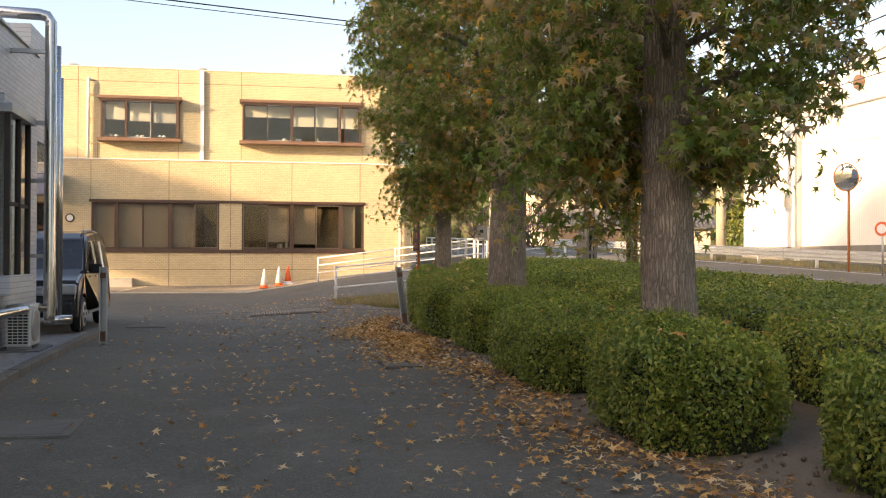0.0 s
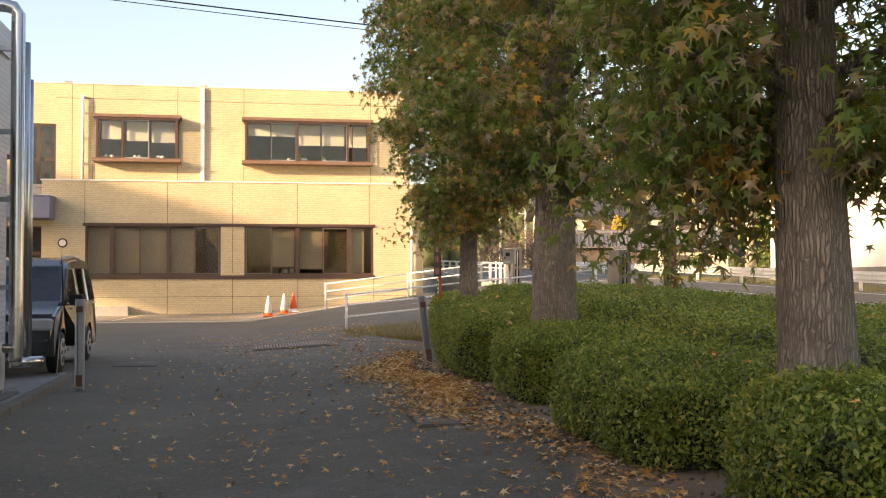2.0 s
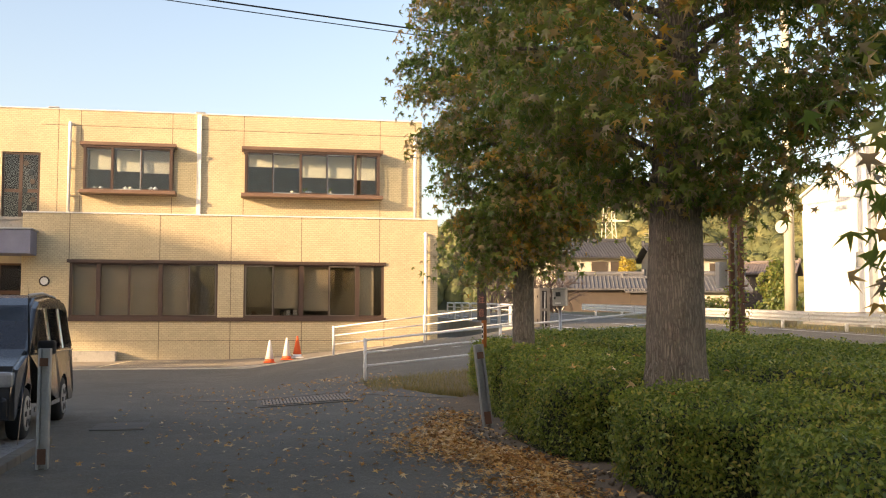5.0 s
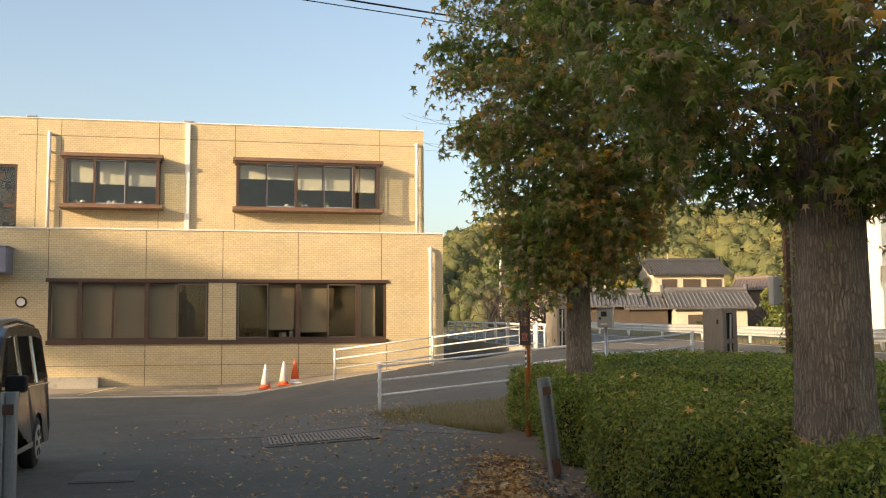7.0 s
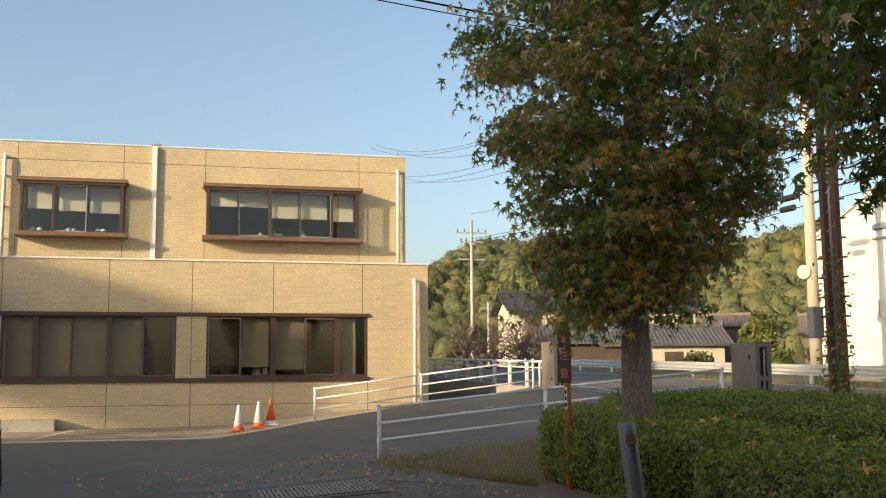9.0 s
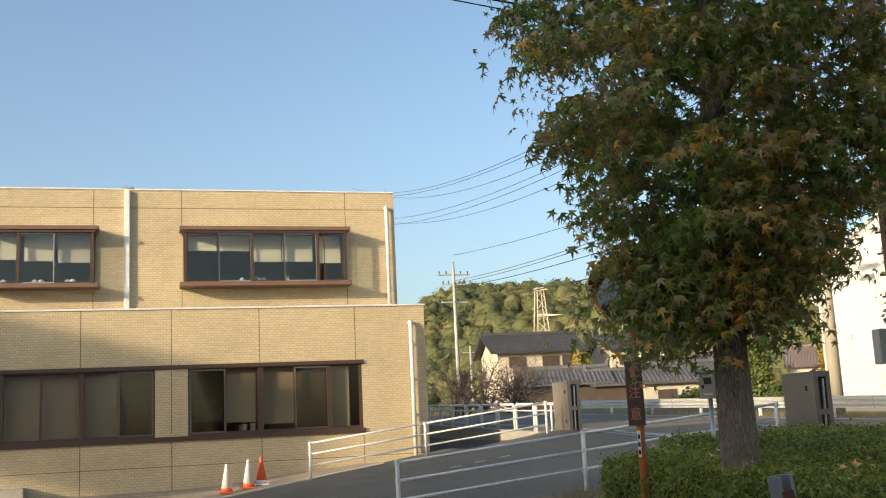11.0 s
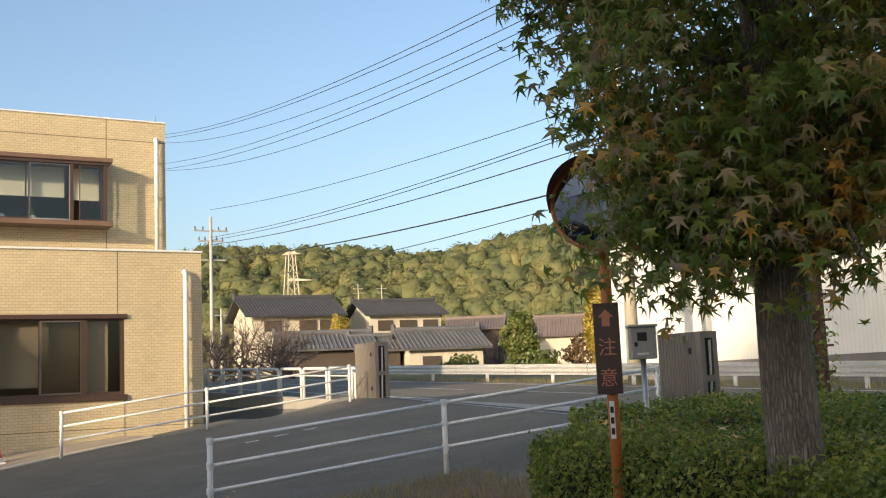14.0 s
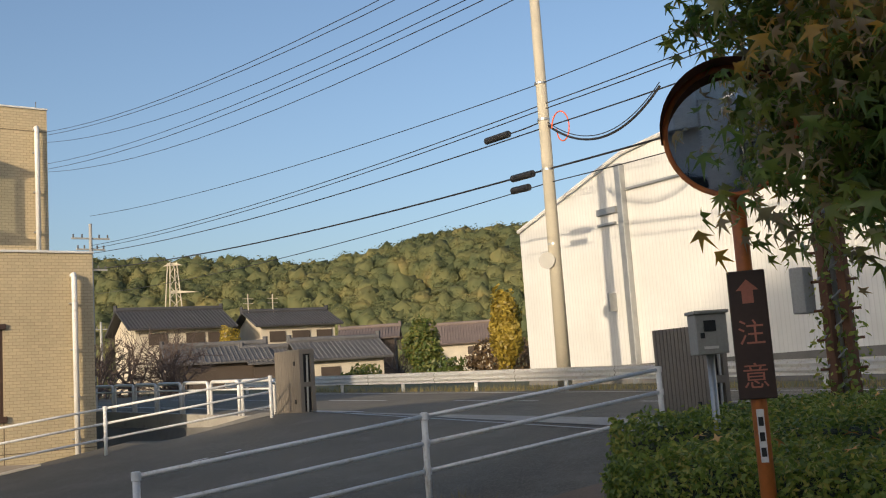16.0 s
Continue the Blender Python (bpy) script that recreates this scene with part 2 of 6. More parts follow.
M_CANOPY = plain("blue_grey_canopy", (0.17, 0.18, 0.25), 0.5, 0.2)
M_GREYPAINT = plain("grey_paint", (0.36, 0.355, 0.33), 0.5, 0, 0.12, 3, 40)
M_ROOFGREY = plain("grey_roof_tile", (0.105, 0.105, 0.11), 0.8, 0, 0.3, 1.0, 8)
M_ROOFTILE = plain("dark_roof_tile", (0.052, 0.053, 0.060), 0.8, 0, 0.25, 1.0, 8)
M_ROOFBROWN = plain("brown_roof_tile", (0.165, 0.130, 0.115), 0.7, 0, 0.25, 0.6, 6)
M_PLASTER = plain("plaster", (0.50, 0.45, 0.36), 0.85, 0, 0.15, 0.8, 12)
M_TIMBER = plain("dark_timber", (0.06, 0.045, 0.035), 0.8)
M_YLINE = plain("line_paint", (0.86, 0.70, 0.42), 0.7, 0, 0.3, 4, 40)
M_WLINE = plain("white_line", (0.62, 0.61, 0.58), 0.7, 0, 0.2, 4, 40)
M_GRASS = leaf_mat("dry_grass", [(0.1, (0.14, 0.15, 0.04)), (0.5, (0.30, 0.24, 0.08)), (0.9, (0.40, 0.27, 0.10))])
M_SWEETGUM = leaf_mat("sweetgum_leaves", [(0.10, (0.085, 0.155, 0.034)), (0.32, (0.165, 0.245, 0.046)), (0.50, (0.285, 0.310, 0.064)),
                                      (0.60, (0.40, 0.32, 0.21)), (0.70, (0.56, 0.36, 0.09)), (0.84, (0.74, 0.40, 0.055))], 1.1, 0.55, 0.32, 0.44, 0.88, -0.19)
M_HEDGE = leaf_mat("azalea_leaves", [(0.12, (0.080, 0.130, 0.022)), (0.42, (0.185, 0.250, 0.036)), (0.66, (0.33, 0.37, 0.060)), (0.86, (0.50, 0.38, 0.085))], 0.9, 0.4, 0.45)
# Hedge core: the shade between the leaves is put into this dark colour.
M_HEDGECORE = plain("hedge_inner_shade", (0.035, 0.042, 0.016), 0.95, 0, 0.5, 4, 30, 1.0, 0.03)
M_FALLEN = leaf_mat("fallen_leaves", [(0.12, (0.33, 0.135, 0.040)), (0.38, (0.62, 0.285, 0.070)), (0.60, (0.78, 0.44, 0.13)), (0.84, (0.82, 0.64, 0.38))], 2.0, 0.15, 0.7)
M_WOODS = leaf_mat("woods", [(0.1, (0.062, 0.085, 0.040)), (0.4, (0.115, 0.135, 0.056)), (0.64, (0.185, 0.185, 0.072)), (0.88, (0.29, 0.24, 0.09))], 0.10, 0.35, 0.8, 0.15, 1.5, -0.34)
M_BUSH = leaf_mat("garden_leaves", [(0.12, (0.06, 0.10, 0.025)), (0.5, (0.13, 0.17, 0.035)), (0.86, (0.24, 0.21, 0.05))], 0.5)
M_YTREE = leaf_mat("ginkgo_leaves", [(0.12, (0.25, 0.19, 0.03)), (0.5, (0.42, 0.31, 0.04)), (0.86, (0.50, 0.40, 0.08))], 0.5)
M_DRY = leaf_mat("dry_shrub_leaves", [(0.12, (0.09, 0.06, 0.035)), (0.5, (0.17, 0.11, 0.055)), (0.86, (0.26, 0.17, 0.07))], 0.5)
M_TWIG = plain("bare_twigs", (0.10, 0.075, 0.065), 0.9)


# ---- mesh helpers ----
def thing(name, at=(0, 0, 0), label="", category="", group="", kind=""):
    ob = new(name)
    ob.location = at
    ob.empty_display_size = 0.2
    bpy.context.view_layer.update()
    return tagged(ob, label, category, group, kind)


def finish(bm, name, smooth=False):
    me = bpy.data.meshes.new(name)
    bmesh.ops.recalc_face_normals(bm, faces=bm.faces)
    if smooth:
        for f in bm.faces:
            f.smooth = True
    bm.to_mesh(me)
    bm.free()
    return me


def stands(ob):
    """The pose of an object in the world."""
    if ob.parent is None:
        return ob.matrix_basis.copy()
    return stands(ob.parent) @ ob.matrix_parent_inverse @ ob.matrix_basis


def part(name, bm, material, parent=None, label="", smooth=False):
    """Links a bmesh, made in world places, as one mesh object under a thing or part."""
    me = finish(bm, name, smooth)
    me.materials.append(material)
    ob = new(name, me)
    if parent is not None:
        ob.parent = parent
        ob.matrix_parent_inverse = stands(parent).inverted()
    if label:
        tagged(ob, label)
    return ob


def box(x0, x1, y0, y1, z0, z1, bev=0.0, bm=None):
    bm = bm or bmesh.new()
    r = bmesh.ops.create_cube(bm, size=1, matrix=Matrix.Translation(((x0 + x1) / 2, (y0 + y1) / 2, (z0 + z1) / 2)) @ Matrix.Diagonal((abs(x1 - x0), abs(y1 - y0), abs(z1 - z0), 1)))
    if bev:
        es = {e for v in r["verts"] for e in v.link_edges}
        bmesh.ops.bevel(bm, geom=list(es), offset=bev, segments=2, affect='EDGES', profile=0.5)
    return bm


def tube(pts, r, seg=10, bm=None, r_end=None):
    """A round pipe along a line of points."""
    bm = bm or bmesh.new()
    pts = [Vector(p) for p in pts]
    rings = []
    side = None
    for i, p in enumerate(pts):
        d = (pts[min(i + 1, len(pts) - 1)] - pts[max(i - 1, 0)]).normalized()
        if side is None:
            side = d.cross(Vector((0, 0, 1)) if abs(d.z) < 0.9 else Vector((1, 0, 0))).normalized()
        side = (side - d * side.dot(d)).normalized()
        up = d.cross(side)
        k = i / max(1, len(pts) - 1)
        rr = r if r_end is None else r + (r_end - r) * k
        rings.append([bm.verts.new(p + (side * math.cos(a) + up * math.sin(a)) * rr) for a in (2 * math.pi * j / seg for j in range(seg))])
    for a, b in zip(rings, rings[1:]):
        for j in range(seg):
            bm.faces.new((a[j], a[(j + 1) % seg], b[(j + 1) % seg], b[j]))
    bm.faces.new(rings[0][::-1])
    bm.faces.new(rings[-1])
    return bm


def lathe(profile, at, seg=20, bm=None, turn=None):
    """A turned form: profile of (radius, height) about z, then turned and moved."""
    bm = bm or bmesh.new()
    m = Matrix.Translation(at) @ (turn or Matrix.Identity(4))
    rings = [[bm.verts.new(m @ Vector((r * math.cos(a), r * math.sin(a), z))) for a in (2 * math.pi * j / seg for j in range(seg))] for r, z in profile]
    for a, b in zip(rings, rings[1:]):
        for j in range(seg):
            bm.faces.new((a[j], a[(j + 1) % seg], b[(j + 1) % seg], b[j]))
    bm.faces.new(rings[0][::-1])
    bm.faces.new(rings[-1])
    return bm


def prism(poly, p0, ax, ay, depth):
    """A flat outline, in the plane of the unit axes ax and ay at p0, pushed out along ax x ay by depth."""
    bm = bmesh.new()
    p0, ax, ay = Vector(p0), Vector(ax), Vector(ay)
    n = ax.cross(ay) * depth
    a = [bm.verts.new(p0 + ax * u + ay * v) for u, v in poly]
    b = [bm.verts.new(p0 + ax * u + ay * v + n) for u, v in poly]
    bm.faces.new(a[::-1])
    bm.faces.new(b)
    for i in range(len(a)):
        j = (i + 1) % len(a)
        bm.faces.new((a[i], a[j], b[j], b[i]))
    return bm


def rows_mesh(name, verts, faces, material, smooth=False):
    me = bpy.data.meshes.new(name)
    me.from_pydata(verts, [], faces)
    me.materials.append(material)
    if smooth:
        me.polygons.foreach_set("use_smooth", [True] * len(me.polygons))
    me.update()
    return me


def wobble(x, y, z, k):
    """Smooth uneven field between about -1 and 1."""
    return (np.sin(x * k + 1.3 * np.sin(y * k * 0.7 + 0.4)) * 0.4 + np.sin(y * k * 1.27 + z * k * 0.9 + 2.1) * 0.35 + np.sin((x + z) * k * 2.1 + y * k * 1.9) * 0.25)


# ---- ground ----
def height(x, y):
    """Height of the ground: drive, ramp up to the gate, road beyond it."""
    x, y = np.asarray(x, float), np.asarray(y, float)
    left = -0.45 + 0.012 * np.minimum(0, y + 25) + np.clip((y + 14) / 14, 0, 1) * 0.05
    slope = np.interp(y, [-40, -26, -14.3, -10.5, -1.5, 1.0, 3.7, 6], [0.045, 0.05, 0.06, 0.096, 0.15, 0.15, 0.095, 0.09])
    run = np.where(x > -2.6, x + 2.6, 0)
    run = np.minimum(run, 9.0)
    ramped = left + slope * run
    road = 0.78 + 0.03 * np.clip(y, -60, 40) - 0.015 * np.maximum(0, np.abs(x - 11) - 5)
    k = np.clip((x - 5.6) / 2.2, 0, 1)
    k = k * k * (3 - 2 * k)
    z = ramped * (1 - k) + np.maximum(road, -0.6) * k
    far = np.clip((np.hypot(x - 5, y) - 60) / 120, 0, 1)
    return z * (1 - far) + 1.0 * far


def gh(x, y):
    return float(height(x, y))


PIT = (3.98, 6.40, -0.55, 26.0)     # sunken yard beside the hall: x0, x1, y0, y1


def build_ground():
    def axis(lo, a, b, hi, fine):
        mid = np.arange(a, b + 1e-6, fine)
        out1 = a - np.geomspace(1, a - lo, 14)[::-1]
        out2 = b + np.geomspace(1, hi - b, 14)
        return np.concatenate([out1, mid, out2])
    xs = axis(-900, -16, 24, 900, 0.25)
    ys = axis(-900, -46, 30, 900, 0.25)
    X, Y = np.meshgrid(xs, ys)
    Z = height(X, Y) + wobble(X, Y, 0, 0.9) * 0.008
    pit = (X > PIT[0] - 0.01) & (X < PIT[1] + 0.01) & (Y > PIT[2]) & (Y < PIT[3])
    Z = np.where(pit, -1.7, Z)
    verts = np.stack([X.ravel(), Y.ravel(), Z.ravel()], 1)
    nx = len(xs)
    faces, mats = [], []
    for j in range(len(ys) - 1):
        for i in range(nx - 1):
            faces.append((j * nx + i, j * nx + i + 1, (j + 1) * nx + i + 1, (j + 1) * nx + i))
            x, y = (xs[i] + xs[i + 1]) / 2, (ys[j] + ys[j + 1]) / 2
            bed = -0.12 + 0.16 * math.sin(y * 0.9) + (0.5 if y > -18 else 0)
            if x < -5.0 and y < -18.5 and x > -16 and y > -46:
                mats.append(1)
            elif bed < x < 6.4 and -45 < y < -11.6 - 0.25 * max(0, 2 - x):
                mats.append(2)
            elif PIT[0] < x < PIT[1] and PIT[2] < y < PIT[3]:
                mats.append(4)
            elif x > 16.3 or x < -16 or y > 30 or y < -46:
                mats.append(3)
            else:
                mats.append(0)
    me = bpy.data.meshes.new("ground")
    me.from_pydata(verts.tolist(), [], faces)
    for m in (M_ASPHALT, M_GRAVEL, M_SOIL, M_FIELD, M_KERB):
        # The last, darker concrete puts the sunken yard's shade into its floor colour.
        me.materials.append(m)
    me.polygons.foreach_set("material_index", mats)
    me.polygons.foreach_set("use_smooth", [True] * len(faces))
    tagged(new("ground", me), "worn dark asphalt drive with gravel strip and planting bed", "ground", kind="structure")


build_ground()


def kerb_line(name, x, w, y0, y1, top, material, step=0.6, label=""):
    """A row of kerb stones along y."""
    k = thing(name, (x, (y0 + y1) / 2, gh(x, (y0 + y1) / 2)), label, "kerb", kind="structure")
    y = y0
    while y < y1:
        z = gh(x, y + step / 2)
        part("kerb_stone", box(x - w / 2, x + w / 2, y + 0.006, y + step - 0.006, z - 0.2, z + top, 0.012), material, k)
        y += step
    return k


kerb_line("kerb", -4.99, 0.14, -40.0, -19.4, 0.09, M_PATCH, 0.6, "low worn concrete kerb beside the gravel strip")

# ---- the yellow hall ----
hall = thing("office_building", (-4, 8, -0.4), "two-storey office building in yellow facing tiles with brown windows", "building")
WL, WU = 3.77, 7.10          # fronts of the lower and the upper storey
X0, X1 = -15.0, 3.95
ZT, ZR = 4.62, 8.74


def wall_x(name, x0, x1, y0, y1, z0, z1, m=None):
    return part(name, box(x0, x1, y0, y1, z0, z1), m or M_TILE, hall)


# lower front, in pieces round the window band
LW = [(-8.38, -3.60), (-2.74, 2.06)]
LZ = (1.16, 3.03)
for a, b in ((-9.88, LW[0][0]), (LW[0][1], LW[1][0]), (LW[1][1], X1)):
    wall_x("wall", a, b, WL, WL + 0.25, LZ[0], LZ[1])
wall_x("wall", -9.88, X1, WL, WL + 0.25, -0.7, LZ[0])
wall_x("wall", -9.88, X1, WL, WL + 0.25, LZ[1], ZT)
part("wall", box(X1 - 0.25, X1 - 0.002, WL + 0.25, 18, -1.8, ZT), M_TILE_SIDE, hall)
part("wall", box(-9.88, -9.63, WL + 0.25, WU, -0.6, ZT), M_TILE_SIDE, hall)
wall_x("wall", X0, -9.88, WU + 0.5, WU + 0.7, -0.6, 4.62, M_ROOM)
part("terrace_roof", box(X0, X1 - 0.25, WL + 0.25, WU + 2, 4.40, 4.50), M_CONC, hall)
part("coping", box(-9.92, X1 + 0.03, WL - 0.04, WL + 0.30, ZT, ZT + 0.05, 0.008), M_WHITE, hall, "pale metal coping")
part("coping", box(X1 - 0.28, X1 + 0.03, WL + 0.31, WU, ZT, ZT + 0.05, 0.008), M_WHITE, hall)
# upper storey
BAYS = [(-8.45, -5.33), (-2.76, 2.24)]
BZ = (5.80, 7.36)
for a, b in ((-10.0, BAYS[0][0]), (BAYS[0][1], BAYS[1][0]), (BAYS[1][1], X1)):
    wall_x("wall", a, b, WU, WU + 0.25, BZ[0], BZ[1])
wall_x("wall", -10.0, X1, WU, WU + 0.25, ZT - 0.12, BZ[0])
wall_x("wall", -10.0, X1, WU, WU + 0.25, BZ[1], ZR)
wall_x("wall", -11.3, -10.0, WU, WU + 0.25, 7.15, ZR)
wall_x("wall", X0, -11.3, WU, WU + 0.25, 4.5, ZR)
part("wall", box(X1 - 0.25, X1 - 0.002, WU + 0.25, 20, ZT - 0.1, ZR), M_TILE_SIDE, hall)
part("roof", box(X0, X1 - 0.25, WU + 0.25, 20, 8.3, 8.42), M_CONC, hall)
part("coping", box(X0, X1 + 0.02, WU - 0.03, WU + 0.28, ZR, ZR + 0.045, 0.008), M_WHITE, hall)
part("coping", box(X1 - 0.28, X1 + 0.02, WU + 0.29, 20, ZR, ZR + 0.045, 0.008), M_WHITE, hall)
for x in (-4.42, -9.6):
    part("roof_cap", box(x - 0.16, x + 0.2, WU - 0.06, WU + 0.1, ZR + 0.045, ZR + 0.10, 0.01), M_GALV, hall)
# inside: floors, back and side walls
part("inner_wall", box(X0, X1 - 0.3, 11.0, 11.1, -0.5, 8.3), M_ROOM, hall)
part("inner_floor", box(-9.6, X1 - 0.26, WL + 0.26, 11.0, 0.3, 0.4), M_ROOM, hall)
part("inner_floor", box(-9.6, X1 - 0.26, WU + 0.26, 11.0, 4.52, 4.62), M_ROOM, hall)
part("inner_wall", box(-9.62, -9.57, WU + 0.26, 11.0, 4.63, 8.3), M_ROOM, hall)
part("inner_wall", box(-3.22, -3.12, WL + 0.4, 11.0, 0.41, 4.38), M_ROOM, hall)
part("inner_wall", box(-4.22, -4.12, WU + 0.3, 11.0, 4.63, 8.28), M_ROOM, hall)
# sealant joints in the tiling
for x in (-8.40, -5.51, -3.17, -0.80, 1.90):
    part("joint", box(x - 0.011, x + 0.011, WL - 0.003, WL + 0.02, 3.10, ZT), M_JOINT, hall)
for x in (-5.50, -3.17, -0.78, 2.06):
    part("joint", box(x - 0.011, x + 0.011, WL - 0.003, WL + 0.02, -0.5, 1.06), M_JOINT, hall)
part("joint", box(-3.18, -3.16, WL - 0.003, WL + 0.02, 1.27, 2.96), M_JOINT, hall)
part("joint", box(-9.88, X1, WL - 0.003, WL + 0.02, 0.40, 0.42), M_JOINT, hall)
for x in (-9.40, -8.62, -5.39, -2.80, 2.33):
    part("joint", box(x - 0.011, x + 0.011, WU - 0.003, WU + 0.02, 7.55 if x > -9 else 4.68, ZR), M_JOINT, hall)
part("joint", box(-10, X1, WU - 0.003, WU + 0.02, 8.17, 8.19), M_JOINT, hall)
for x in (-8.62, -5.39, -2.80, 2.33):
    part("joint", box(x - 0.011, x + 0.011, WU - 0.003, WU + 0.02, 4.68, 5.62), M_JOINT, hall)


def pane(x0, x1, y, z0, z1, parent, frame=0.035, depth=0.04, m=None, glass=None):
    """A sliding light: thin frame and one sheet of glass."""
    w = bmesh.new()
    box(x0, x1, y, y + depth, z0, z0 + frame, 0, w)
    box(x0, x1, y, y + depth, z1 - frame, z1, 0, w)
    box(x0, x0 + frame, y, y + depth, z0 + frame, z1 - frame, 0, w)
    box(x1 - frame, x1, y, y + depth, z0 + frame, z1 - frame, 0, w)
    f = part("sash", w, m or M_BROWN, parent)
    part("pane", box(x0 + frame, x1 - frame, y + depth * 0.4, y + depth * 0.6, z0 + frame, z1 - frame), glass or M_GLASS, f)
    return f


def blind(x0, x1, y, z0, z1, parent, m):
    part("blind", box(x0, x1, y, y + 0.012, z0, z1), m, parent)


def lower_window(x0, x1, cuts, posts, blinds, screens):
    w = thing("window", (x0, WL, LZ[0]), "wide brown aluminium window band with drawn beige roller blinds")
    w.parent = hall
    w.matrix_parent_inverse = hall.matrix_basis.inverted()
    fr = bmesh.new()
    box(x0, x1, WL + 0.02, WL + 0.14, LZ[0], LZ[0] + 0.07, 0, fr)
    box(x0, x1, WL + 0.02, WL + 0.14, LZ[1] - 0.06, LZ[1], 0, fr)
    box(x0, x0 + 0.06, WL + 0.02, WL + 0.14, LZ[0] + 0.07, LZ[1] - 0.06, 0, fr)
    box(x1 - 0.06, x1, WL + 0.02, WL + 0.14, LZ[0] + 0.07, LZ[1] - 0.06, 0, fr)
    for p in posts:
        box(p - 0.07, p + 0.07, WL + 0.015, WL + 0.145, LZ[0] + 0.07, LZ[1] - 0.06, 0, fr)
    part("window_frame", fr, M_BROWN, w)
    for i, (a, b) in enumerate(zip(cuts, cuts[1:])):
        y = WL + 0.05 + 0.045 * (i % 2)
        pane(a, b, y, LZ[0] + 0.07, LZ[1] - 0.06, w, glass=M_GLASSB)
    for i in screens:
        q = pane(cuts[i] - 0.01, cuts[i + 1] + 0.01, WL + 0.018, LZ[0] + 0.08, LZ[1] - 0.07, w, 0.04, 0.025, M_SASH, M_MESH)
        q.name = "insect_screen"
    for a, b, z, m in blinds:
        blind(a, b, WL + 0.24, z, LZ[1] - 0.08, w, m)
    return w


lower_window(-8.38, -3.60, [-8.32, -7.50, -6.48, -5.44, -4.54, -3.66], [-7.46, -5.47],
             [(-8.3, -7.55, 1.2, M_BLIND), (-7.4, -6.5, 1.2, M_BLIND), (-6.46, -5.55, 1.2, M_BLIND), (-5.4, -4.56, 1.25, M_BLIND), (-4.52, -3.7, 1.25, M_BLIND)], (4,))
lower_window(-2.74, 2.06, [-2.68, -1.75, -0.85, 0.16, 1.08, 2.00], [-0.79, 1.13],
             [(-2.6, -1.8, 1.55, M_BLIND), (-1.72, -0.9, 1.50, M_BLIND), (-0.7, 0.15, 1.42, M_BLIND), (0.2, 1.05, 1.3, M_BLIND), (1.2, 1.72, 1.24, M_BLIND)], (0, 3))
# things standing on the inner sill of the band
for x, h, m in ((-2.45, 0.18, M_BROWNLIT), (-2.2, 0.15, M_PLASTER), (-1.5, 0.2, M_DARK), (-1.42, 0.16, M_PLASTER), (-1.28, 0.2, M_WHITE), (-1.05, 0.22, M_WHITE)):
    b = part("storage_box", box(x, x + 0.13, WL + 0.3, WL + 0.5, 1.24, 1.24 + h, 0.01), m)
    tagged(b, "small box kept on the inner window sill", "box", "boxes on the sill")
tagged(part("window_shelf", box(-3.0, 2.5, WL + 0.27, WL + 0.7, 1.19, 1.235, 0.006), M_ROOM), "plain shelf along the inside of the window", "shelf")
part("lintel", box(-8.46, 2.12, WL - 0.055, WL + 0.05, 2.99, 3.10, 0.008), M_BROWN, hall, "long brown metal drip hood")
part("sill", box(-8.42, 2.12, WL - 0.06, WL + 0.05, 1.06, 1.19, 0.008), M_BROWN, hall, "long brown metal sill")


def bay(x0, x1, posts, cuts, blinds, toys, ajar=False):
    """Box bay: hood, sill shelf, corner posts and glazed front and sides."""
    b = thing("bay_window", (x0, WU, 5.7), "projecting brown bay window with half-drawn pale blinds")
    b.parent = hall
    b.matrix_parent_inverse = hall.matrix_basis.inverted()
    f = 6.52
    # hood and sill take the lit brown: sunlight put into the colour
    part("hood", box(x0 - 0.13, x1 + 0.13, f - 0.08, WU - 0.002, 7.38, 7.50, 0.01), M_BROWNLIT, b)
    part("hood_trim", box(x0 - 0.05, x1 + 0.05, f - 0.03, WU - 0.002, 7.30, 7.38), M_BROWN, b)
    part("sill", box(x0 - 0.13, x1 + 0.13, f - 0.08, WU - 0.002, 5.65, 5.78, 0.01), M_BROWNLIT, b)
    for x in (x0, x1 - 0.08):
        part("corner_post", box(x, x + 0.08, f, f + 0.08, 5.78, 7.30), M_BROWN, b)
        part("wall_post", box(x, x + 0.08, WU - 0.08, WU - 0.002, 5.78, 7.30), M_BROWN, b)
        part("side_pane", box(x + 0.03, x + 0.036, f + 0.08, WU - 0.08, 5.80, 7.28), M_GLASS, b)
    for p in posts:
        part("mullion", box(p - 0.045, p + 0.045, f, f + 0.09, 5.78, 7.30), M_BROWN, b)
    for i, (a, c) in enumerate(zip(cuts, cuts[1:])):
        if ajar and i == len(cuts) - 2:
            a += 0.22       # the last sash stands a hand's width open
        pane(a, c, f + 0.02 + 0.03 * (i % 2), 5.80, 7.29, b, 0.028, 0.03, M_GALV if i % 2 else M_BROWN)
    for a, c, z, m in blinds:
        blind(a, c, WU + 0.10, z, 7.34, b, m)
    for i, x in enumerate(toys):
        t = part("ornament", lathe([(0.03, 0), (0.085, 0.03), (0.095, 0.08), (0.07, 0.13), (0.02, 0.16)], (x, f + 0.25, 5.78), 10), M_CONEW if i % 3 else M_PLASTER, None, "", True)
        tagged(t, "small pale ornament standing on the bay window sill", "ornament", "ornaments in the bay windows")
    return b


